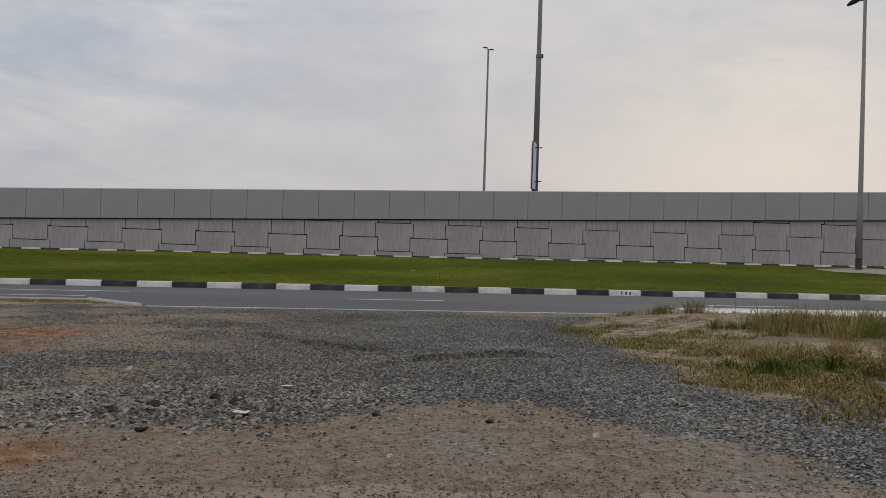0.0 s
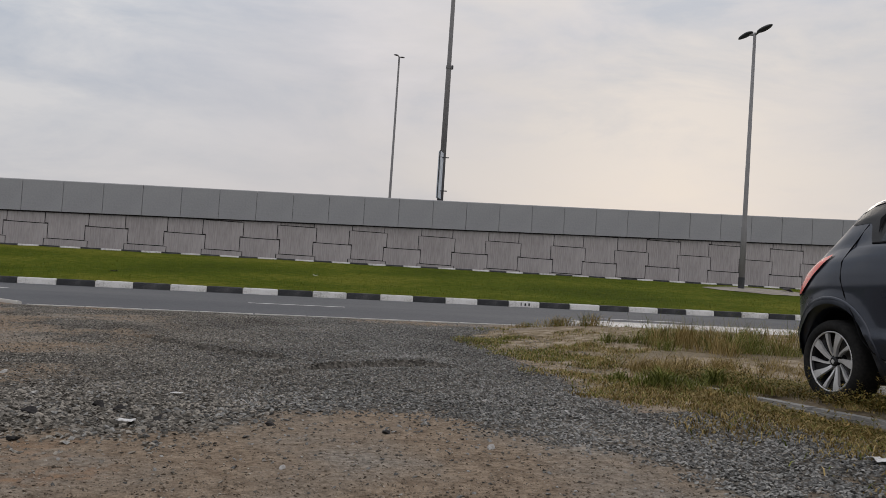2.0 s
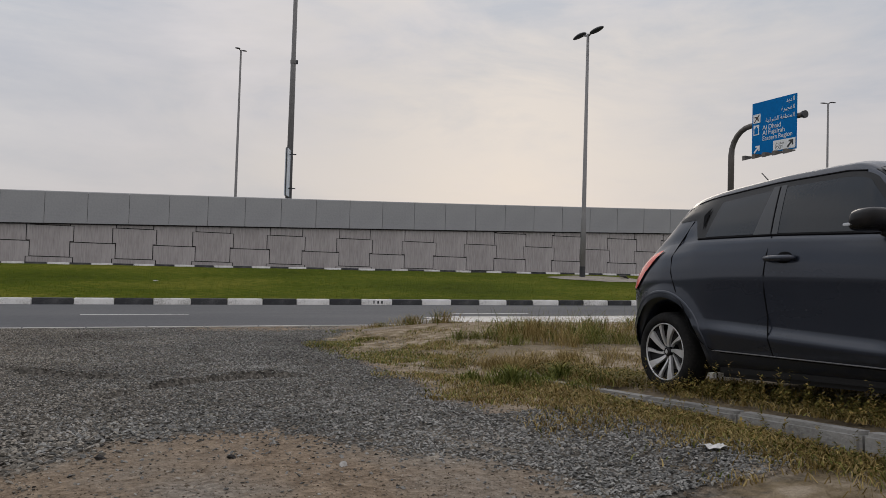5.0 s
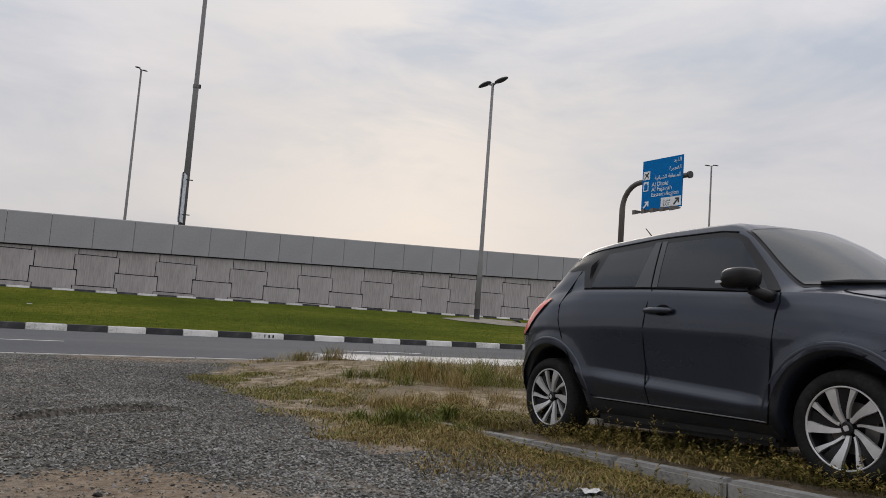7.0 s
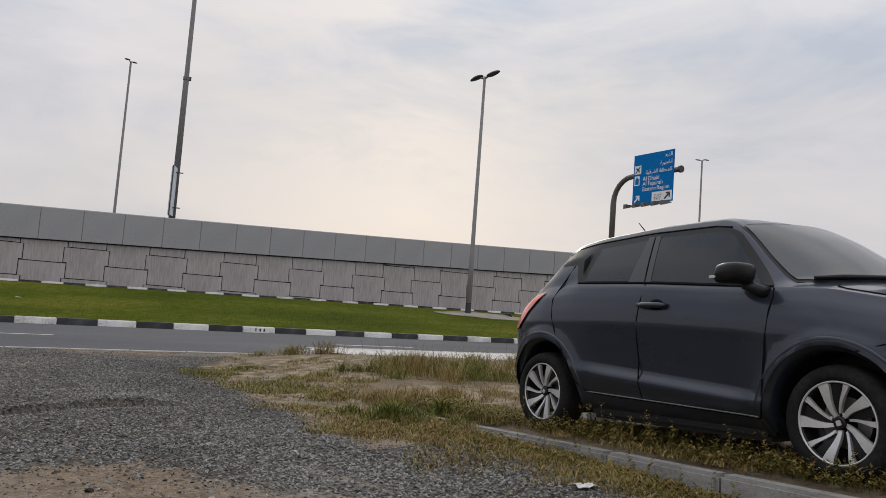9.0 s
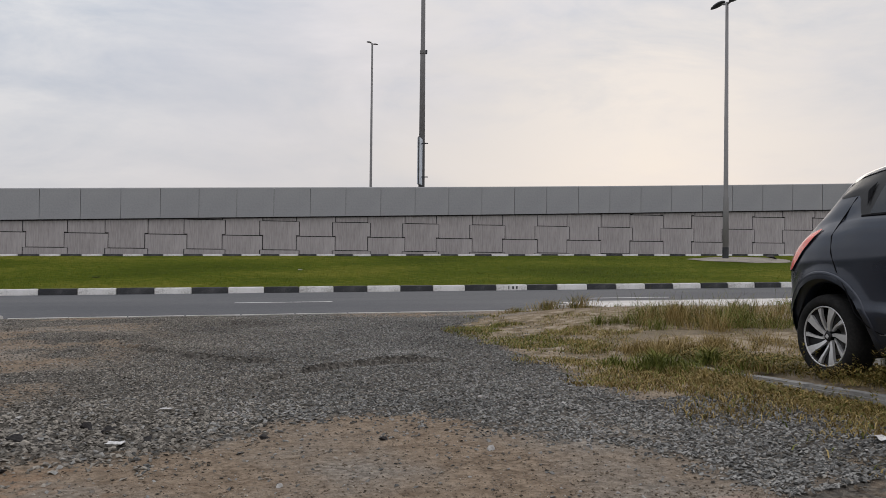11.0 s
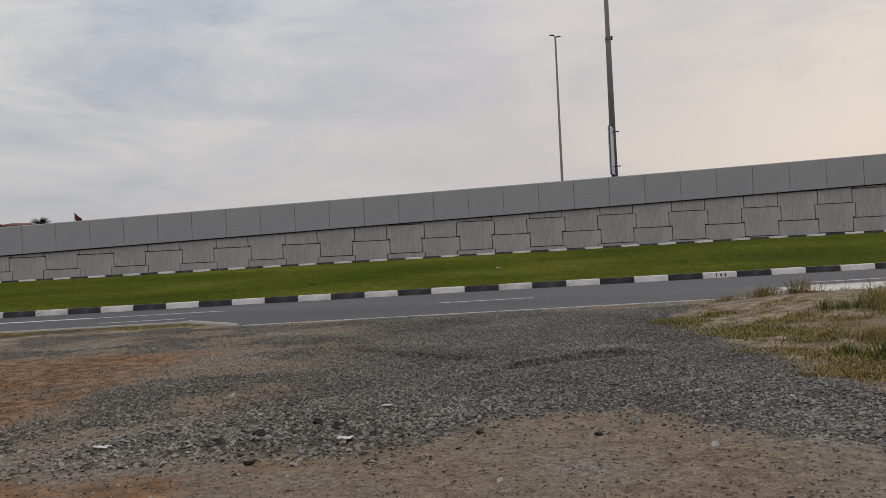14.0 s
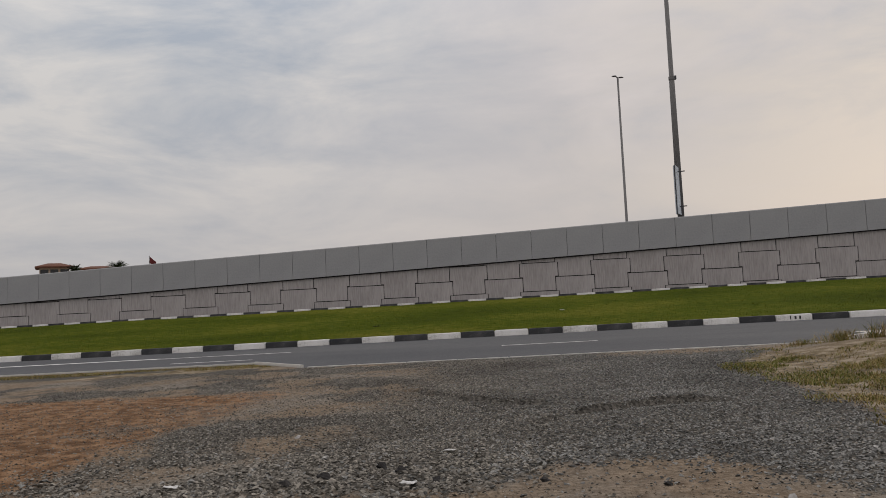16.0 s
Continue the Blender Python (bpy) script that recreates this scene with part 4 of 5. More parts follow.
def side_width(s, z):
    sec = section(s)
    for (wa, za), (wb, zb) in zip(sec, sec[1:]):
        if za <= z <= zb and zb > za:
            return wa + (wb - wa) * (z - za) / (zb - za) + flare(s, z)
    return sec[0][0]


def top_height(s, y):
    sec = section(s)
    for (wa, za), (wb, zb) in zip(sec[11:], sec[12:]):
        if wb <= abs(y) <= wa and wa > wb:
            return za + (zb - za) * (wa - abs(y)) / (wa - wb)
    return sec[-1][1]


stations = [-0.60 + 3.76 * i / 150 for i in range(151)]
bm = bmesh.new()
grid = []
for s in stations:
    sec = section(s)
    row = []
    for k, (w, z) in enumerate(sec):
        for extra in ((0.0,) if k == len(sec) - 1 else (0.0, 0.33, 0.67)):
            ww, zz = (w, z) if not extra else (w + (sec[k + 1][0] - w) * extra, z + (sec[k + 1][1] - z) * extra)
            row.append((s, ww, zz))
    grid.append(row)
n_row = len(grid[0])
made_rows = {}
for sgn in (-1, 1):
    vs = []
    for row in grid:
        line_v = []
        for s, w, z in row:
            ss, zz, inside = s, z, False
            for c, arch, wide in ARCHES:
                arch += 0.03
                d = math.hypot(ss - c, zz - WR)
                if d < arch and w > 0.5 and zz < 0.9:
                    inside = True
                    k = arch / max(d, 1e-4)
                    ss, zz = c + (ss - c) * k, WR + (zz - WR) * k
            line_v.append((bm.verts.new((ss, sgn * (w + flare(ss, zz)), zz)), inside))
        vs.append(line_v)
    for a, b in zip(vs, vs[1:]):
        for k in range(n_row - 1):
            q = [a[k], a[k + 1], b[k + 1], b[k]]
            if all(i for _, i in q):
                continue
            bm.faces.new([v for v, _ in (q if sgn < 0 else q[::-1])])
    for end, order in ((vs[0], 1), (vs[-1], -1)):
        made_rows[(sgn, order)] = [v for v, _ in end]
for order in (1, -1):
    loop = made_rows[(-1, order)] + made_rows[(1, order)][::-1]
    bm.faces.new(loop[::-1] if order == 1 else loop)
bmesh.ops.remove_doubles(bm, verts=bm.verts[:], dist=0.0008)
bmesh.ops.recalc_face_normals(bm, faces=bm.faces[:])
body = part("body", bm, PAINT, car, "dark metallic grey painted shell", smooth=True)


def side_patch(name, s_range, low, high, mat, parent, sgn=-1, off=0.006, ns=24, nz=10, label=""):
    """A skin lying just proud of the body side between two edges low(s) and high(s)."""
    bm = bmesh.new()
    rows = []
    for i in range(ns + 1):
        s = s_range[0] + (s_range[1] - s_range[0]) * i / ns
        a, b = low(s), max(low(s) + 0.002, high(s))
        rows.append([bm.verts.new((s, sgn * (side_width(s, a + (b - a) * j / nz) + off), a + (b - a) * j / nz)) for j in range(nz + 1)])
    for p, q in zip(rows, rows[1:]):
        for j in range(nz):
            f = (p[j], p[j + 1], q[j + 1], q[j])
            bm.faces.new(f if sgn < 0 else f[::-1])
    ob = part(name, bm, mat, parent, label, smooth=True)
    return ob


def seam(points, parent, sgn=-1, r=0.004, name="panel_gap"):
    return part(name, tube(bmesh.new(), [(s, sgn * (side_width(s, z) + 0.0005), z) for s, z in points], [r] * len(points), 6), SEAM, parent)


def pillar(s_low, s_high, mat, parent, sgn, off=0.010):
    """A door pillar whose two edges lean towards each other."""
    bm = bmesh.new()
    rows = []
    for i in range(9):
        t = i / 8
        row = []
        for k in range(4):
            s = (s_low[0] + (s_high[0] - s_low[0]) * t) * (1 - k / 3) + (s_low[1] + (s_high[1] - s_low[1]) * t) * k / 3
            z = belt(s) + 0.014 + (rail(s) - 0.05 - belt(s)) * t
            row.append(bm.verts.new((s, sgn * (side_width(s, z) + off), z)))
        rows.append(row)
    for p, q in zip(rows, rows[1:]):
        for k in range(3):
            f = (p[k], q[k], q[k + 1], p[k + 1])
            bm.faces.new(f if sgn < 0 else f[::-1])
    return part("door_pillar", bm, mat, parent, smooth=True)


belt = lambda s: softened(BELT, s)
rail = lambda s: softened(RAIL, s, 0.045)
quarter = lambda s: max(belt(s) + 0.004, min(1.295, belt(s) + max(0.0, (0.345 - s) * 2.2)))
for sgn in (-1, 1):
    # black surround of the glass with the dark rear quarter, then front and rear panes
    side_patch("window_surround", (0.06, 2.03), quarter, lambda s: min(rail(s) - 0.016, belt(s) + 0.008 + max(0.0, (2.04 - s) * 1.03)), TRIM, body, sgn, 0.003, 80, 8)
    side_patch("front_window", (1.05, 1.95), lambda s: belt(s) + 0.018, lambda s: min(rail(s) - 0.052, belt(s) + 0.020 + max(0.0, (1.955 - s) * 1.10)), TINT, body, sgn, 0.007, 48, 10, "dark tinted door glass")
    side_patch("rear_window", (0.425, 0.93), lambda s: belt(s) + 0.018, lambda s: min(rail(s) - 0.062, belt(s) + 0.022 + max(0.0, (s - 0.425) * 6.5)), TINT, body, sgn, 0.007, 40, 10, "dark tinted door glass")
    side_patch("door_handle", (0.34, 0.385), lambda s: belt(s) + 0.07 + (0.385 - s) * 2.4, lambda s: belt(s) + 0.19 + (s - 0.34) * 1.2, SEAM, body, sgn, 0.012, 4, 6, "hidden black rear door handle")
    pillar((0.895, 1.045), (0.935, 0.985), PILLAR, body, sgn)
    pillar((1.058, 1.105), (0.998, 1.045), PILLAR, body, sgn)
    seam([(1.05, belt(1.05) + 0.012), (1.02, 1.27), (0.99, rail(0.99) - 0.05)], body, sgn, 0.006)
    # doors
    seam([(1.045, 0.315), (1.043, 0.43), (1.025, 0.58), (1.018, 0.73), (1.025, 0.86), (1.04, 0.97), (1.06, belt(1.06) - 0.004)], body, sgn, 0.005)
    seam([(1.97, 0.285), (1.995, 0.34), (2.008, 0.48), (2.018, 0.737), (2.035, 0.90), (2.052, 0.97), (2.04, belt(2.04) - 0.004)], body, sgn, 0.006)
    seam([(0.58, 0.328), (0.50, 0.345), (0.43, 0.39), (0.35, 0.475), (0.27, 0.64), (0.17, 0.78), (0.12, 0.90), (0.10, 1.02), (0.13, 1.10), (0.19, 1.19), (0.245, 1.285)], body, sgn, 0.005)
    seam([(0.58 + 1.39 * i / 10, 0.328 - 0.043 * i / 10) for i in range(11)], body, sgn, 0.005)
    seam([(0.35 + 1.68 * i / 24, belt(0.35 + 1.68 * i / 24) + 0.006) for i in range(25)], body, sgn, 0.008, "belt_moulding")
    seam([(0.06 + 0.13 * i, rail(0.06 + 0.13 * i) - 0.010) for i in range(13)], body, sgn, 0.007, "roof_gutter")
    seam([(2.55, 0.675), (2.68, 0.715), (2.80, 0.738), (2.92, 0.752)], body, sgn, 0.004)
    # paler grey tube in place of the highlight along the door bottoms
    part("sill_highlight_strip", tube(bmesh.new(), [(s, sgn * (side_width(s, 0.335 - 0.031 * (s - 0.58)) + 0.002), 0.335 - 0.031 * (s - 0.58)) for s in [0.50 + 1.46 * i / 16 for i in range(17)]], [0.0045] * 17, 6), SILL_HIGHLIGHT, body, "pale line standing for the highlight along the sill")
    # front door handle over its dark cup
    part("door_handle", tube(bmesh.new(), [(s, sgn * (side_width(s, 0.945) + d), 0.950 - 0.03 * (s - 1.05)) for s, d in ((1.04, 0.006), (1.065, 0.032), (1.13, 0.042), (1.20, 0.042), (1.255, 0.032), (1.285, 0.006))], [0.014, 0.019, 0.020, 0.020, 0.019, 0.013], 10), PAINT, body, smooth=True)
    bm = bmesh.new()
    bmesh.ops.create_uvsphere(bm, u_segments=16, v_segments=8, radius=1.0)
    for v in bm.verts:
        v.co = Vector((1.185 + v.co.x * 0.07, sgn * (side_width(1.185, 0.943) - 0.004 + abs(v.co.y) * 0.012 * (1 if v.co.y * sgn > 0 else -1)), 0.943 + v.co.z * 0.045))
    part("handle_recess", bm, SEAM, body)
    # door mirror
    bm = bmesh.new()
    bmesh.ops.create_uvsphere(bm, u_segments=24, v_segments=14, radius=1.0)
    for v in bm.verts:
        q = v.co
        shape = lambda c, p: math.copysign(abs(c) ** p, c)
        v.co = Vector((1.885 + shape(q.x, 0.62) * (0.085 - 0.02 * q.y * sgn) + 0.02 * q.z, sgn * (0.960 + sgn * shape(q.y, 0.6) * 0.118), 1.107 + shape(q.z, 0.62) * (0.064 - 0.006 * q.y * sgn)))
    mirror = part("door_mirror", bm, GLOSS_BLACK, car, "gloss black door mirror", smooth=True)
    part("mirror_stalk", tube(bmesh.new(), [(1.99, sgn * 0.80, 1.005), (1.96, sgn * 0.845, 1.02), (1.91, sgn * 0.90, 1.05)], [0.045, 0.036, 0.030], 12), GLOSS_BLACK, mirror, smooth=True)
    part("indicator", boxed((1.80, min(sgn * 1.045, sgn * 1.072), 1.074), (1.90, max(sgn * 1.045, sgn * 1.072), 1.090), 0.004), CLEAR_LENS, mirror, "clear indicator lens")
    # tail and head lamps
    side_patch("tail_lamp", (-0.56, -0.045), lambda s: 0.80 + 0.90 * max(0.0, s + 0.36), lambda s: min(belt(s) - 0.012, 1.088 - 0.05 * step(-0.05, -0.3, s)), RED_LENS, car, sgn, 0.012, 24, 6, "red wraparound tail lamp")
    side_patch("lamp_edge", (-0.40, -0.04), lambda s: 0.788 + 0.90 * max(0.0, s + 0.36), lambda s: 0.798 + 0.90 * max(0.0, s + 0.36), SEAM, car, sgn, 0.010, 16, 1)
    lamp = side_patch("head_lamp", (2.69, 3.06), lambda s: max(0.70, 0.872 - 0.60 * max(0.0, s - 2.69)), lambda s: min(belt(s) - 0.012, 0.885 + 0.6 * (s - 2.69), 0.905 - 0.04 * (s - 2.69)), TRIM, car, sgn, 0.006, 20, 6, "swept-back head lamp")
    side_patch("lens", (2.77, 3.02), lambda s: 0.866 - 0.02 * (s - 2.76), lambda s: min(belt(s) - 0.02, 0.880 + 0.02 * (s - 2.76)), CLEAR_LENS, lamp, sgn, 0.012, 12, 3, "clear lamp lens")
    side_patch("lens", (2.84, 3.02), lambda s: 0.812 - 0.5 * (s - 2.84), lambda s: 0.828 - 0.3 * (s - 2.84), CLEAR_LENS, lamp, sgn, 0.012, 10, 3, "clear lamp lens")
    # wheel arches: a band that turns in towards the wheel
    for c, arch, wide in ARCHES:
        bm = bmesh.new()
        rings = []
        for r, off in ((arch + wide, 0.000), (arch + wide - 0.006, 0.010), (arch + wide * 0.5, -0.008), (arch + 0.012, -0.040), (arch, -0.055), (arch, -0.12)):
            ring = []
            for i in range(41):
                a = math.radians(-14 + 208 * i / 40)
                s, z = c + r * math.cos(a), WR + r * math.sin(a)
                so, zo = c + (arch + wide) * math.cos(a), WR + (arch + wide) * math.sin(a)
                low = softened(SILL, s) + 0.012
                ring.append(bm.verts.new((s, sgn * (side_width(so, max(zo, softened(SILL, so) + 0.02)) + off), max(z, low))))
            rings.append(ring)
        for p, q in zip(rings, rings[1:]):
            for i in range(40):
                f = (p[i], p[i + 1], q[i + 1], q[i])
                bm.faces.new(f if sgn > 0 else f[::-1])
        part("wheel_arch", bm, PAINT, body, smooth=True)
        bm = bmesh.new()
        rings = []
        for depth in (0.76, 0.50):
            rings.append([bm.verts.new((c + (arch + 0.004) * math.cos(a), sgn * depth, WR + (arch + 0.004) * math.sin(a))) for a in [math.radians(-20 + 220 * i / 24) for i in range(25)]])
        for i in range(24):
            bm.faces.new((rings[0][i], rings[0][i + 1], rings[1][i + 1], rings[1][i]))
        bm.faces.new(rings[1])
        part("wheel_well", bm, TRIM, body)


def top_patch(name, s0, s1, inset, bow0, bow1, mat, parent, off=0.006, ns=24, ny=20, label=""):
    """A skin over the front or rear glass whose upper and lower edges bow along the car."""
    bm = bmesh.new()
    rows = []
    for i in range(ns + 1):
        t = i / ns
        edge, bow = s0 + (s1 - s0) * t, bow0 + (bow1 - bow0) * t
        row = []
        for j in range(ny + 1):
            k = 2 * j / ny - 1
            s = edge + bow * (1 - k * k)
            y = (softened(RAIL_W, edge) - inset) * k
            row.append(bm.verts.new((s + off * 0.4, y, top_height(s, y) + off)))
        rows.append(row)
    for p, q in zip(rows, rows[1:]):
        for j in range(ny):
            bm.faces.new((p[j], q[j], q[j + 1], p[j + 1]))
    return part(name, bm, mat, parent, label, smooth=True)


top_patch("windscreen_border", 1.665, 2.125, 0.012, 0.11, 0.33, TRIM, body, 0.003)
top_patch("windscreen", 1.69, 2.115, 0.030, 0.11, 0.325, SCREEN, body, 0.008, label="dark reflective windscreen")
top_patch("rear_window", -0.40, -0.30, 0.10, -0.06, -0.06, TINT, body, 0.006)
for sgn in (-1, 1):
    path = [(2.33, -0.10), (2.36, -0.03), (2.42, 0.0)] + [(2.42 + 0.06 * i, 0.0) for i in range(1, 9)]
    spot = [(s, sgn * (softened(RAIL_W, s) + 0.006 + d)) for s, d in path]
    part("bonnet_gap", tube(bmesh.new(), [(s, y, top_height(s, y) + 0.0005) for s, y in spot], [0.005] * len(spot), 6), SEAM, body)
for run in (((2.18, -0.63), (2.28, -0.50), (2.385, -0.28), (2.42, -0.04)), ((2.42, 0.02), (2.385, 0.26), (2.29, 0.48), (2.19, 0.60))):
    part("wiper", tube(bmesh.new(), [(s, y, top_height(s, y) + 0.022) for s, y in run], [0.010, 0.014, 0.012, 0.008], 8), TRIM, body)
part("aerial", tube(bmesh.new(), [(0.40, 0.0, top_height(0.40, 0) - 0.01), (0.20, 0.0, top_height(0.40, 0) + 0.20)], [0.008, 0.004], 6), TRIM, body)
part("spoiler", boxed((-0.22, -0.40, 1.375), (-0.02, 0.40, 1.405), 0.012), PAINT, body)
part("underbody", boxed((-0.45, -0.60, 0.19), (2.98, 0.60, 0.30), 0.03), TRIM, body)
part("floor_pan", boxed((0.46, -0.74, 0.15), (1.98, 0.74, 0.26), 0.03), TRIM, body)
part("rear_bumper", boxed((-0.615, -0.48, 0.40), (-0.55, 0.48, 0.58), 0.03), TRIM, body)
part("front_grille", boxed((3.08, -0.42, 0.30), (3.175, 0.42, 0.52), 0.03), TRIM, body)


for x, y, long, high, turn in ((5.02, 5.62, 0.48, 0.075, -6), (5.56, 5.56, 0.26, 0.05, 4)):
    bm = boxed((0.0, 0.0, -0.12), (long, 0.14, high), 0.015)
    bmesh.ops.subdivide_edges(bm, edges=bm.edges[:], cuts=2, use_grid_fill=True)
    for v in bm.verts:
        v.co += Vector((hum(v.co.z * 9, v.co.y * 9, 1.3, x), hum(v.co.x * 9, v.co.z * 9, 1.3, y), hum(v.co.x * 9, v.co.y * 9, 1.7, 3))) * 0.016
    lump = tagged(new("concrete_block", mesh_of("concrete_block", bm, PALE_SLAB)), "broken pale concrete block lying on the strip", "concrete block", group="concrete blocks")
    lump.matrix_world = pose(x, y, strip_z(x, y) - 0.01, 0, 0, turn)


def lathe(profile, sides=48):
    """A ring of (radius, depth) swept round the axle; depth grows outwards."""
    bm = bmesh.new()
    rings = [[bm.verts.new((r * math.cos(a), d, r * math.sin(a))) for a in [2 * math.pi * k / sides for k in range(sides)]] for r, d in profile]
    for p, q in zip(rings, rings[1:]):
        for k in range(sides):
            bm.faces.new((p[k], p[(k + 1) % sides], q[(k + 1) % sides], q[k]))
    return bm


def spoke(a0, r0, r1, w0, w1, swirl, d0, d1):
    """A flat, curved blade from the hub to the rim."""
    bm = bmesh.new()
    front, back = [], []
    for i in range(9):
        t = i / 8
        r = r0 + (r1 - r0) * t
        a = a0 + swirl * math.sin(t * math.pi / 2)
        w = (w0 + (w1 - w0) * t ** 1.3) * (1 - 0.22 * math.sin(math.pi * t) * (w1 < 0.06))
        d = d0 + (d1 - d0) * math.sin(t * math.pi / 2)
        c, tang = Vector((r * math.cos(a), 0, r * math.sin(a))), Vector((-math.sin(a), 0, math.cos(a)))
        for lst, dep in ((front, d), (back, d - 0.022)):
            lst.append([bm.verts.new(c + tang * sd * w / 2 + Vector((0, dep, 0))) for sd in (-1, 1)])
    for i in range(8):
        bm.faces.new((front[i][0], front[i][1], front[i + 1][1], front[i + 1][0]))
        for sd in (0, 1):
            bm.faces.new((front[i][sd], front[i + 1][sd], back[i + 1][sd], back[i][sd]))
    bmesh.ops.recalc_face_normals(bm, faces=bm.faces[:])
    return bm


def wheel_at(s, sgn, turn):
    hold = new("wheel")
    hold.parent = car
    hold.matrix_local = pose(s, sgn * 0.655, WR, 0, turn, 0 if sgn > 0 else 180)
    part("tyre", lathe([(0.218, 0.0), (0.218, 0.165), (0.226, 0.183), (0.243, 0.192), (0.268, 0.19), (0.290, 0.176), (0.300, 0.155), (0.3045, 0.12), (0.304, 0.115), (0.3048, 0.06), (0.304, 0.05), (0.3045, 0.02), (0.300, -0.01), (0.27, -0.03), (0.218, -0.03)], 56), RUBBER, hold, "black road tyre", smooth=True)
    rim = part("rim", lathe([(0.218, 0.0), (0.216, 0.168), (0.207, 0.172), (0.203, 0.150), (0.194, 0.08), (0.17, 0.06), (0.05, 0.075), (0.0, 0.08)]), GLOSS_BLACK, hold, "gloss black alloy rim with machined blades", smooth=True)
    part("rim_lip", lathe([(0.219, 0.170), (0.218, 0.178), (0.210, 0.178), (0.208, 0.168)]), ALLOY, rim, "bright machined lip", smooth=True)
    part("brake_disc", lathe([(0.135, 0.066), (0.135, 0.079), (0.06, 0.082)], 32), STEEL, rim)
    for k in range(5):
        a = 2 * math.pi * k / 5
        part("spoke", spoke(a, 0.036, 0.211, 0.020, 0.064, 0.30, 0.142, 0.172), ALLOY, rim, "machined silver blade")
        part("spoke", spoke(a + 0.62, 0.05, 0.211, 0.014, 0.034, 0.30, 0.136, 0.170), ALLOY, rim, "thin machined silver blade")
        part("spoke_back", spoke(a + 0.30, 0.03, 0.208, 0.03, 0.080, 0.26, 0.118, 0.150), GLOSS_BLACK, rim)
    part("hub_cap", lathe([(0.034, 0.12), (0.034, 0.15), (0.028, 0.155), (0.0, 0.156)], 20), GLOSS_BLACK, rim)
    part("badge", boxed((-0.014, 0.155, -0.014), (0.014, 0.159, 0.014), 0.003), ALLOY, rim, "small plain silver badge")
    for k in range(4):
        a = math.pi / 4 + math.pi / 2 * k
        part("wheel_nut", tube(bmesh.new(), [(0.052 * math.cos(a), 0.11, 0.052 * math.sin(a)), (0.052 * math.cos(a), 0.146, 0.052 * math.sin(a))], [0.009, 0.008], 8), ALLOY, rim)
    return hold


for s in (0.0, WB):
    for sgn in (-1, 1):
        wheel_at(s, sgn, 20 if s else 50)


# ---- block paving at the lot's near side ----
PAVER = material("red_paver", [(0.155, 0.118, 0.092), (0.225, 0.176, 0.143), (0.28, 0.225, 0.187)], 0.95, scale=5, fine=45, bump=0.5, per_object=0.08)
paving = thing("block_paving", "dusty red interlocking block paving at the lot's edge", "paving", kind="structure")
PW, PL, PZ = 0.10, 0.20, 0.05


def paver_bm():
    bm = bmesh.new()
    g, zig = 0.003, 0.022
    xs_p = [0, 0.25, 0.5, 0.75, 1]
    lowe = [(PL * t + (g if t == 0 else -g if t == 1 else 0), g + zig * (1 if i % 2 else -1) * 0.5 + zig * 0.5) for i, t in enumerate(xs_p)]
    uppe = [(x, y + PW - 2 * g) for x, y in lowe]
    ring = lowe + uppe[::-1]
    top = [bm.verts.new((x + (0.004 if x < PL / 2 else -0.004), y, 0.0)) for x, y in ring]
    mid = [bm.verts.new((x, y, -0.006)) for x, y in ring]
    low = [bm.verts.new((x, y, -PZ)) for x, y in ring]
    bm.faces.new(top)
    for r, t in ((top, mid), (mid, low)):
        for i in range(len(ring)):
            j = (i + 1) % len(ring)
            bm.faces.new((r[j], r[i], t[i], t[j]))
    return bm


paver_mesh = mesh_of("paver", paver_bm(), PAVER)
rng = random.Random(5)
PAVE_EDGE = lambda x: 3.15 - 0.055 * max(-2.5, min(3.0, x)) + 0.03 * hum(x, 0, 2.0, 9)
count = 0
for j in range(40):
    y = 3.26 - PW * j
    for i in range(-24, 22):
        x = PL * (i + 0.5 * (j % 2)) - 0.05
        if y > PAVE_EDGE(x) - 0.05 or count >= 300 or not -3.0 < x < 3.1:
            continue
        ob = new("paver", paver_mesh)
        ob.matrix_world = pose(x, y, tilt(x) + 0.003 - 0.016 * step(PAVE_EDGE(x) - 0.28, PAVE_EDGE(x) - 0.02, y) * (0.6 + 0.8 * hum(x, y, 2.2, 15)) + rng.uniform(-0.002, 0.002), rng.uniform(-0.6, 0.6), rng.uniform(-0.6, 0.6), 3.0)
        ob.parent = paving
        count += 1
tagged(new("paving_bed", sheet("paving_bed", -30, 3.3, -12, 2.0, lambda x, y: tilt(x) + 0.008, PAVER, 60, 20)), "further block paving behind the lot", "paving", kind="structure")


GRIT = material("stone_grit", [(0.075, 0.068, 0.058), (0.15, 0.135, 0.113), (0.24, 0.215, 0.18), (0.36, 0.33, 0.28)], 0.9, scale=6, fine=60, bump=0.3, island=0.7)


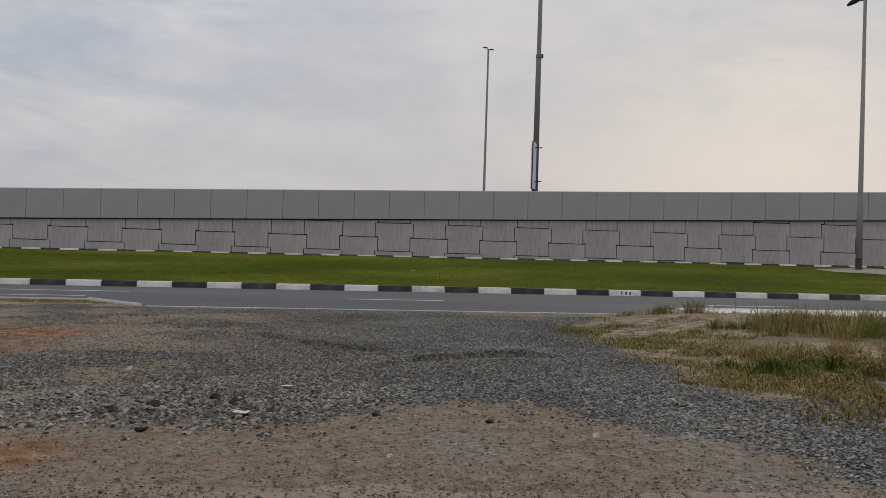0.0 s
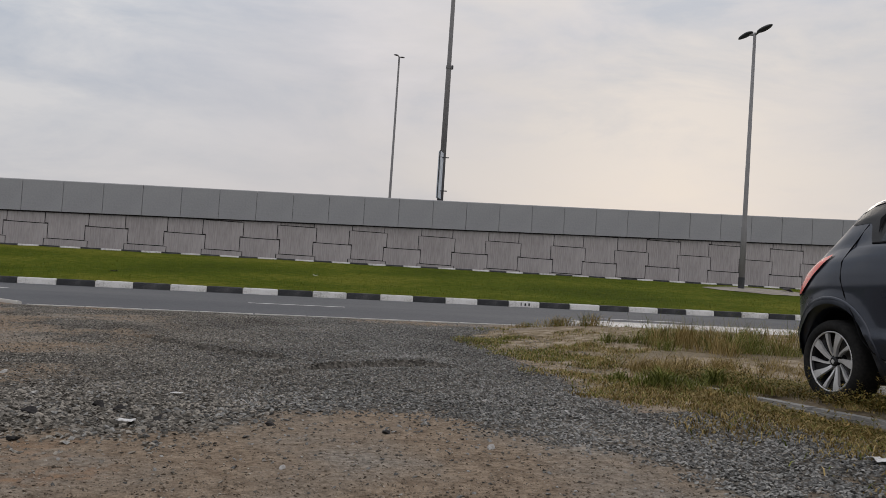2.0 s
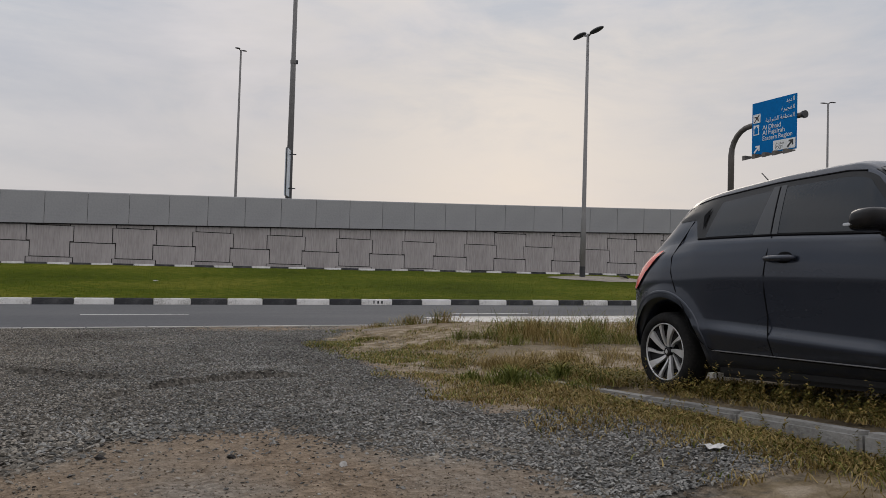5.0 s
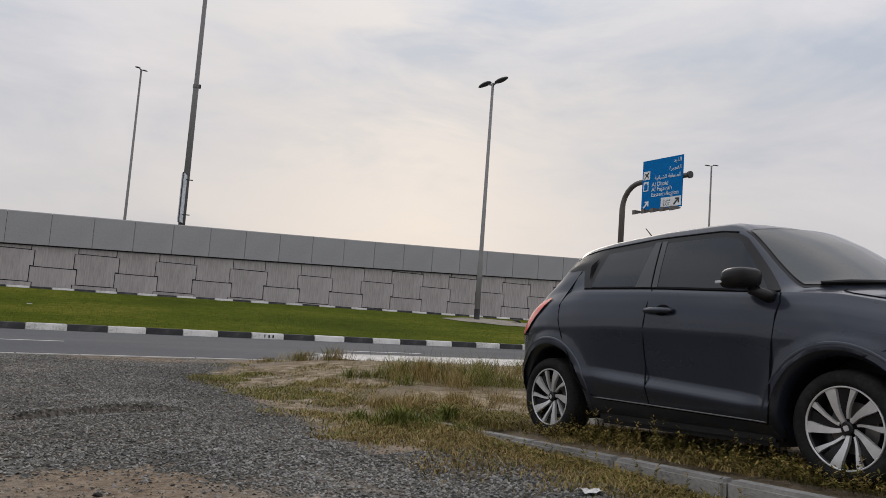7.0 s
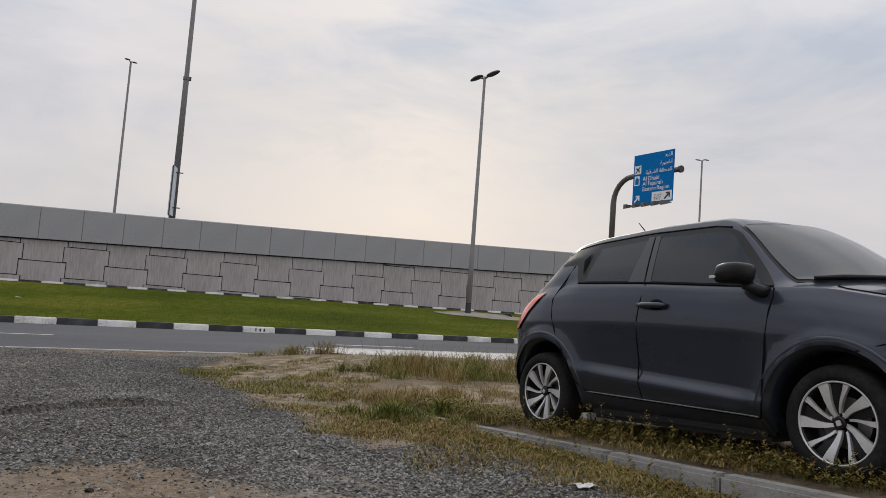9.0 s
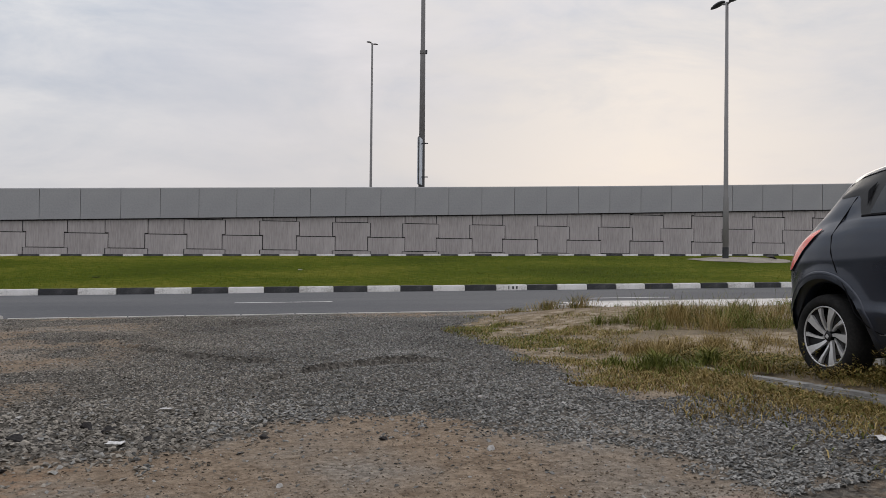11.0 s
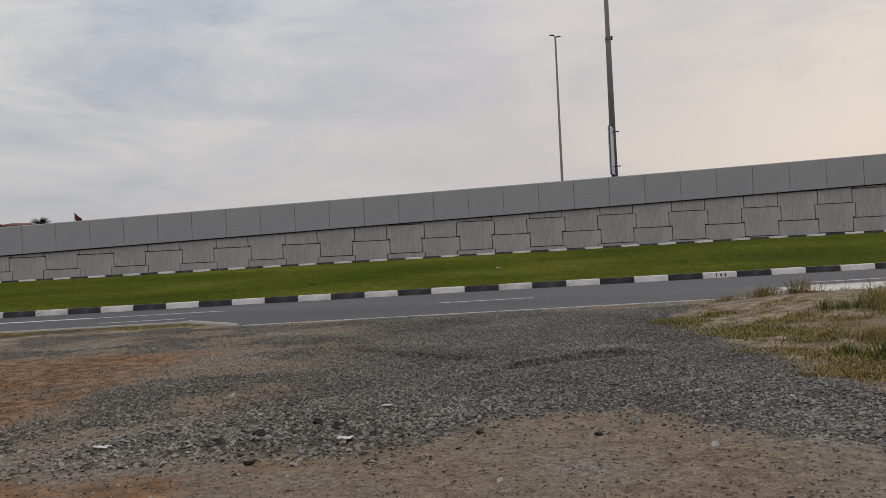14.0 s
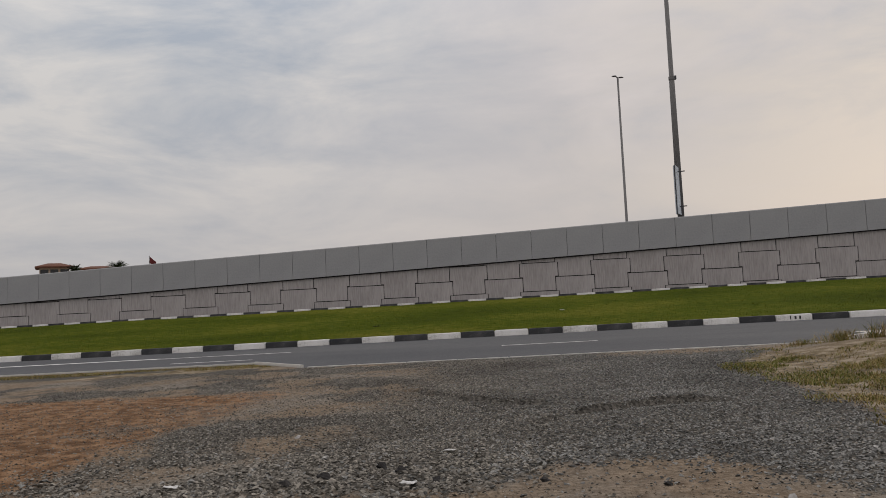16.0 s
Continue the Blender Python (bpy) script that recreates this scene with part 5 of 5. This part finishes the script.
# ---- crushed stone, lying loose over the lot ----
def shard(rng):
    """A flat, angular chip: the hull of a few random points."""
    bm = bmesh.new()
    for _ in range(9):
        d = Vector((rng.gauss(0, 1), rng.gauss(0, 1), rng.gauss(0, 1))).normalized()
        bm.verts.new((d.x * rng.uniform(0.9, 1.35), d.y * rng.uniform(0.7, 1.0), d.z * rng.uniform(0.45, 0.8)))
    hull = bmesh.ops.convex_hull(bm, input=bm.verts[:])
    bmesh.ops.delete(bm, geom=[g for g in hull["geom_interior"] if isinstance(g, bmesh.types.BMVert)], context="VERTS")
    bm.verts.index_update()
    v = [tuple(p.co) for p in bm.verts]
    f = [tuple(q.index for q in p.verts) for p in bm.faces]
    bm.free()
    return np.array(v), np.array(f)


rng = random.Random(21)
shapes = [shard(rng) for _ in range(16)]


def stones(spots):
    allv, allf, base = [], [], 0
    for x, y, r in spots:
        v, f = shapes[rng.randrange(16)]
        a = rng.uniform(0, 6.283)
        c, s = math.cos(a) * r, math.sin(a) * r
        tx, ty = rng.uniform(-0.45, 0.45), rng.uniform(-0.45, 0.45)
        w = np.empty_like(v)
        w[:, 0] = v[:, 0] * c - v[:, 1] * s + x
        w[:, 1] = (v[:, 0] * s + v[:, 1] * c) * 0.8 + y
        w[:, 2] = (v[:, 2] * 0.7 + tx * v[:, 0] + ty * v[:, 1]) * r + ground_z(x, y) + r * 0.25
        allv.append(w)
        allf.append(f + base)
        base += len(v)
    return np.concatenate(allv).tolist(), np.concatenate(allf).tolist()


spots = []
while len(spots) < 100000:
    y = 3.0 + 10.7 * rng.random() ** 1.35
    x = rng.uniform(-7.5 * (0.55 + 0.45 * min(1.0, y / 7.5)), 3.7)
    g = gravel_share(x, y)
    stray = rng.random() < 0.010 + 0.05 * step(3.3, 4.6, y)
    if rng.random() < g ** 1.3 or stray:
        lump = step(6.6, 4.6, y) * (0.25 if stray and g < 0.3 else 1.0)
        spots.append((x, y, rng.uniform(0.006, 0.012) + lump * rng.random() ** 3 * (0.006 + 0.009 * step(1.2, -0.4, x)) + 0.004 * rng.random()))
clean = [rng.random() < 0.12 + 0.78 * step(-1.6, 1.5, q[0] + 0.8 * hum(q[0], q[1], 0.8, 99)) for q in spots]
v, f = stones([q for q, k in zip(spots, clean) if not k])
tagged(new("gravel", soup("gravel", v, f, STONE)), "dusty brown-grey crushed stone spread over the lot", "gravel", kind="stuff")
v, f = stones([q for q, k in zip(spots, clean) if k])
tagged(new("blue_gravel", soup("blue_gravel", v, f, CLEAN_STONE)), "clean blue-grey crushed stone spread over the lot", "gravel", kind="stuff")

spots = []
while len(spots) < 16000:
    x, y = rng.uniform(-6.5, 3.6), 2.95 + 6.5 * rng.random() ** 2
    if gravel_share(x, y) < 0.5:
        spots.append((x, y, 0.002 + 0.006 * rng.random() ** 4))
v, f = stones(spots)
tagged(new("scattered_grit", soup("scattered_grit", v, f, GRIT)), "scattered chips of stone on the bare earth", "gravel", kind="stuff")
CLOD = material("earth_clod", [(0.10, 0.080, 0.058), (0.17, 0.137, 0.103), (0.25, 0.208, 0.163)], 0.95, scale=6, fine=60, bump=0.3, island=0.5)
spots = []
while len(spots) < 42000:
    x, y = rng.uniform(-6.5, 3.4), 2.95 + 6.0 * rng.random() ** 2.2
    if gravel_share(x, y) < 0.6:
        spots.append((x, y, 0.0025 + 0.008 * rng.random() ** 3.5))
v, f = stones(spots)
tagged(new("earth_clods", soup("earth_clods", v, f, CLOD)), "crumbs of dry brown earth on the bare lot", "earth", kind="stuff")
DARK_STONE = material("dark_stone", [(0.018, 0.017, 0.017), (0.04, 0.038, 0.037), (0.075, 0.07, 0.066)], 0.9, scale=8, fine=60, bump=0.6)
PALE_STONE = material("pale_stone", [(0.26, 0.25, 0.23), (0.36, 0.35, 0.33), (0.45, 0.44, 0.42)], 0.9, scale=8, fine=60, bump=0.4)
PAPER = material("paper_litter", [(0.44, 0.435, 0.42), (0.60, 0.595, 0.58), (0.68, 0.675, 0.66)], 0.8, scale=8, fine=60, bump=0.2)


def rock(x, y, r, mat, label):
    v, f = shapes[rng.randrange(16)]
    bm = bmesh.new()
    vs = [bm.verts.new(Vector(p) * r) for p in v.tolist()]
    for q in f.tolist():
        bm.faces.new([vs[i] for i in q])
    ob = new("stone", mesh_of("stone", bm, mat))
    ob.matrix_world = pose(x, y, ground_z(x, y) + 0.3 * r, rng.uniform(-20, 20), rng.uniform(-20, 20), rng.uniform(0, 360))
    return tagged(ob, label, "stone", group="loose stones")


lamp_stone = rock(22.2, 31.0, 0.26, DARK_STONE, "dark boulder beside the lamp's worn patch")
lamp_stone.location.z = bank_z(22.2, 31.0) + 0.08
for x, y, r in ((-1.24, 4.12, 0.035), (-0.64, 4.62, 0.038), (-0.02, 4.55, 0.03), (-1.55, 4.6, 0.045), (-1.05, 5.05, 0.05), (-1.35, 4.75, 0.045), (-0.9, 4.9, 0.04), (0.62, 4.35, 0.025)):
    rock(x, y, r, DARK_STONE, "dark angular stone lying on the bare earth")
for x, y, r in ((-1.5, 5.35, 0.032), (1.15, 4.05, 0.03), (0.05, 3.6, 0.02), (1.5, 5.5, 0.022), (1.98, 5.1, 0.022), (-2.0, 6.3, 0.03)):
    rock(x, y, r, PALE_STONE, "pale stone lying among the gravel")


def scrap(x, y, size, label="crumpled white scrap of paper litter on the ground"):
    bm = bmesh.new()
    n = 6
    z0 = ground_z(x, y)
    g = [[bm.verts.new((x + size * (i / n - 0.5) + 0.02 * hum(i, j, 0.7, x), y + size * 0.6 * (j / n - 0.5), z0 + 0.02 + 0.25 * size * abs(hum(i + x * 9, j + y * 7, 0.45)))) for i in range(n + 1)] for j in range(n + 1)]
    for j in range(n):
        for i in range(n):
            bm.faces.new((g[j][i], g[j][i + 1], g[j + 1][i + 1], g[j + 1][i]))
    ob = tagged(new("litter", mesh_of("litter", bm, PAPER)), label, "litter", group="litter")
    m = ob.modifiers.new("thick", "SOLIDIFY")
    m.thickness = 0.002
    return ob


scrap(-0.66, 5.47, 0.07)
scrap(-0.80, 4.55, 0.09)
scrap(-2.28, 4.65, 0.09)
scrap(3.05, 3.43, 0.15)
for x, y, size, mat in ((1.0, 27.0, 0.16, PAPER), (-5.1, 24.9, 0.2, DARK_STONE)):
    bit = scrap(x, y, size, "small scrap lying on the lawn")
    bit.location.z += bank_z(x, y) - ground_z(x, y)
    bit.data.materials.clear()
    bit.data.materials.append(mat)


# ---- weeds and dry grass ----
def leaf_mat(name, ramp):
    m = material(name, ramp, 0.75, scale=1.5, fine=8, bump=0, island=0.55)
    m.node_tree.nodes["Principled BSDF"].inputs["Subsurface Weight"].default_value = 0.0
    return m


GREEN_BLADE = leaf_mat("green_blade", [(0.058, 0.070, 0.013), (0.118, 0.136, 0.028), (0.225, 0.228, 0.066)])
STRAW_BLADE = leaf_mat("straw_blade", [(0.125, 0.086, 0.028), (0.235, 0.170, 0.060), (0.37, 0.285, 0.125)])
OLIVE_LEAF = leaf_mat("olive_leaf", [(0.062, 0.060, 0.014), (0.14, 0.122, 0.032), (0.27, 0.19, 0.065)])


def lie(x, y):
    """The height of whatever ground carries plants at x, y."""
    if x > 3.72 and y < 9.4:
        k = step(6.2, 9.0, y)
        return strip_z(x, y) * (1 - k) + ground_z(x, y) * k - 0.01
    if x > 5.9 and 13.1 < y < 15.3:
        return tilt(x) + 0.055
    return ground_z(x, y) - 0.005


def blades(spots, rng):
    v, f = [], []
    for x, y, h, w, spread in spots:
        z = lie(x, y)
        a, b = rng.uniform(0, 6.283), rng.uniform(0, 6.283)
        dx, dy = math.cos(a) * spread * h, math.sin(a) * spread * h
        sx, sy = math.cos(b) * w, math.sin(b) * w
        i = len(v)
        v += [(x - sx, y - sy, z), (x + sx, y + sy, z), (x + dx * 0.35 - sx * 0.8, y + dy * 0.35 - sy * 0.8, z + h * 0.55), (x + dx * 0.35 + sx * 0.8, y + dy * 0.35 + sy * 0.8, z + h * 0.55),
              (x + dx, y + dy, z + h * (1 - 0.35 * spread))]
        f += [(i, i + 1, i + 3, i + 2), (i + 2, i + 3, i + 4)]
    return v, f


def tuft(cx, cy, rx, ry, n, h, w=0.004, spread=0.6):
    out = []
    for _ in range(n):
        a, r = rng.uniform(0, 6.283), abs(rng.gauss(0, 0.55))
        x, y = cx + rx * r * math.cos(a), cy + ry * r * math.sin(a)
        out.append((x, y, h * rng.uniform(0.45, 1.15) * max(0.35, 1 - 0.35 * r), w * rng.uniform(0.6, 1.3), spread * rng.uniform(0.3, 1.3)))
    return out


rng = random.Random(77)
green, straw = [], []
# tall green growth along the back, straw in front of it, low mats towards the gravel
for i in range(58):
    x, y = 4.2 + 4.6 * rng.random(), 9.45 + rng.uniform(-0.8, 0.9)
    if hum(x, y, 1.3, 91) < -0.16:
        continue
    high = 0.34 * rng.uniform(0.35, 1.2) * (0.7 + 0.6 * step(4.3, 5.6, x))
    green += tuft(x, y, 0.26, 0.22, rng.randrange(40, 150), high, 0.0030, 1.1)
    straw += tuft(x, y, 0.30, 0.24, rng.randrange(8, 34), high * 1.1, 0.0022, 1.0)
    for _ in range(rng.randrange(2, 9)):
        green.append((x + rng.gauss(0, 0.14), y + rng.gauss(0, 0.12), high * rng.uniform(1.2, 1.7), 0.0018, rng.uniform(0.2, 0.8)))
green += tuft(4.6, 12.5, 0.4, 0.3, 130, 0.24, 0.003, 0.9) + tuft(5.0, 12.3, 0.3, 0.2, 90, 0.40, 0.003, 0.9) + tuft(4.2, 12.9, 0.3, 0.2, 70, 0.16, 0.003, 0.9)
straw += tuft(4.6, 12.5, 0.5, 0.35, 260, 0.26, 0.003, 0.9) + tuft(5.1, 12.2, 0.35, 0.25, 160, 0.34, 0.003, 0.9) + tuft(4.1, 12.9, 0.35, 0.2, 120, 0.14, 0.003, 0.9)
for i in range(22):
    x = 3.5 + 2.6 * rng.random()
    straw += tuft(x, 7.55 + rng.uniform(-0.5, 0.5), 0.34, 0.3, rng.randrange(40, 170), 0.26 * rng.uniform(0.5, 1.25), 0.003, 0.9)
for i in range(14):
    straw += tuft(4.6 + 3.4 * rng.random(), 9.0 + rng.uniform(-0.5, 0.9), 0.3, 0.25, 110, 0.40, 0.003)
green += tuft(3.35, 6.35, 0.28, 0.3, 520, 0.24, 0.005, 0.9) + tuft(3.75, 6.2, 0.25, 0.2, 260, 0.2, 0.005, 0.9) + tuft(3.1, 6.7, 0.25, 0.2, 160, 0.14, 0.005, 0.9)
for i in range(12):
    cx = 3.4 + 0.5 * rng.random()
    green += tuft(cx, 5.75 + rng.uniform(-0.3, 0.7), 0.22, 0.2, 70, 0.15, 0.004, 1.0)
    straw += tuft(cx - 0.1, 5.6 + rng.uniform(-0.4, 0.7), 0.25, 0.25, 70, 0.13, 0.0035, 1.0)
while len(straw) < 36000:
    x, y = rng.uniform(2.3, 6.5), rng.uniform(2.9, 12.5)
    edge = 2.55 + 0.18 * step(7.0, 9.5, y) + 0.75 * step(10, 13, y) + 0.45 * step(5.9, 4.7, y)
    bare = step(-0.02, 0.26, hum(x, y, 1.1, 21) + 0.5 * hum(x, y, 3.3, 22) + 0.30 * step(4.0, 2.9, x))
    if y > 9.8 and x > 3.6 and rng.random() < 0.8:
        continue
    if rng.random() < step(edge - 0.35, edge + 0.2, x + 0.5 * hum(x, y, 1.5, 31)) * max(0.03, bare):
        h = rng.uniform(0.015, 0.07)
        (green if rng.random() < 0.12 + 0.18 * step(5.0, 6.2, y) + 0.40 * step(7.0, 9.0, y) * step(3.9, 3.1, x) else straw).append((x, y, h, rng.uniform(0.0025, 0.005), rng.uniform(0.4, 1.4)))
# thin verge along the far left of the lot
for _ in range(12000):
    x, y = rng.uniform(-16, -5.0), 14.3 + 1.0 * rng.random()
    if hum(x, y, 0.9, 41) > -0.3 and y < apron(x) - 0.15:
        (straw if rng.random() < 0.7 else green).append((x, y, rng.uniform(0.015, 0.06), 0.005, rng.uniform(0.5, 1.4)))
for _ in range(60):
    cx = rng.uniform(5.5, 20)
    green += tuft(cx, 13.1 + rng.uniform(-0.3, 0.3), 0.2, 0.15, 22, 0.16)
for _ in range(9000):
    x, y = 3.58 - abs(rng.gauss(0, 0.20)), rng.uniform(2.0, 6.3)
    if hum(x, y, 1.8, 97) + 0.5 * hum(x, y, 5.0, 98) > -0.25 + 0.5 * step(3.25, 2.9, x):
        (straw if rng.random() < 0.82 else green).append((x, y, rng.uniform(0.02, 0.085), rng.uniform(0.002, 0.0045), rng.uniform(0.5, 1.5)))
v, f = blades(green, rng)
tagged(new("green_weeds", soup("green_weeds", v, f, GREEN_BLADE)), "rough green grass and weeds beside the lot", "weeds", kind="stuff")
v, f = blades(straw, rng)
tagged(new("dry_grass", soup("dry_grass", v, f, STRAW_BLADE)), "dry straw-coloured grass on sandy ground", "dry grass", kind="stuff")

# leafy weeds on the parking strip and along its kerb
v, f = [], []


def sprig(x, y, h, n):
    z = lie(x, y)
    ax, ay = rng.uniform(-0.35, 0.35) * h, rng.uniform(-0.35, 0.35) * h
    i = len(v)
    v.extend([(x - 0.002, y, z), (x + 0.002, y, z), (x + ax, y + ay, z + h)])
    f.append((i, i + 1, i + 2))
    for k in range(n):
        t = 0.15 + 0.85 * (k + rng.random()) / n
        a = rng.uniform(0, 6.283)
        ln, wd = rng.uniform(0.012, 0.034), rng.uniform(0.004, 0.009)
        px, py, pz = x + ax * t, y + ay * t, z + h * t
        ux, uy, uz = math.cos(a), math.sin(a), rng.uniform(-0.2, 0.9)
        i = len(v)
        v.extend([(px, py, pz), (px + ux * ln * 0.5 - uy * wd, py + uy * ln * 0.5 + ux * wd, pz + uz * ln * 0.5), (px + ux * ln, py + uy * ln, pz + uz * ln),
                  (px + ux * ln * 0.5 + uy * wd, py + uy * ln * 0.5 - ux * wd, pz + uz * ln * 0.5)])
        f.append((i, i + 1, i + 2, i + 3))


for _ in range(3400):
    y = rng.uniform(0.6, 6.9)
    x = 3.75 + abs(rng.gauss(0, 0.40))
    under = x > 4.1
    if hum(x, y, 1.6, 51) + 0.25 > rng.uniform(-0.5, 0.6) * (1.3 if under else 0.8):
        sprig(x, y, rng.uniform(0.03, 0.10 if under else 0.14), rng.randrange(7, 14))
for _ in range(46):
    sprig(rng.uniform(3.76, 4.0), rng.uniform(1.5, 6.2), rng.uniform(0.16, 0.27), 26)
for _ in range(500):
    sprig(3.56 - abs(rng.gauss(0, 0.15)), rng.uniform(2.2, 6.6), rng.uniform(0.02, 0.07), 7)
for _ in range(26):
    sprig(rng.uniform(3.44, 3.57), rng.uniform(2.6, 5.8), rng.uniform(0.08, 0.16), 16)
tagged(new("leafy_weeds", soup("leafy_weeds", v, f, OLIVE_LEAF)), "small olive weeds growing along the kerb and under the car", "weeds", kind="stuff")


# short blades standing up out of the lawn
v, f = [], []
for _ in range(52000):
    x, y = rng.uniform(-24, 27), 22.05 + 11.3 * rng.random() ** 1.2
    z, h, w = bank_z(x, y) - 0.01, rng.uniform(0.02, 0.055), rng.uniform(0.006, 0.014)
    a, dx, dy = rng.uniform(0, 3.14), rng.uniform(-0.03, 0.03), rng.uniform(-0.03, 0.03)
    i = len(v)
    v += [(x - w * math.cos(a), y - w * math.sin(a), z), (x + w * math.cos(a), y + w * math.sin(a), z), (x + dx, y + dy, z + h)]
    f.append((i, i + 1, i + 2))
LAWN_BLADE = leaf_mat("lawn_blade", [(0.048, 0.066, 0.006), (0.088, 0.112, 0.010), (0.165, 0.155, 0.026)])
tagged(new("lawn_grass", soup("lawn_grass", v, f, LAWN_BLADE)), "short mown blades of the lawn", "grass", kind="stuff")
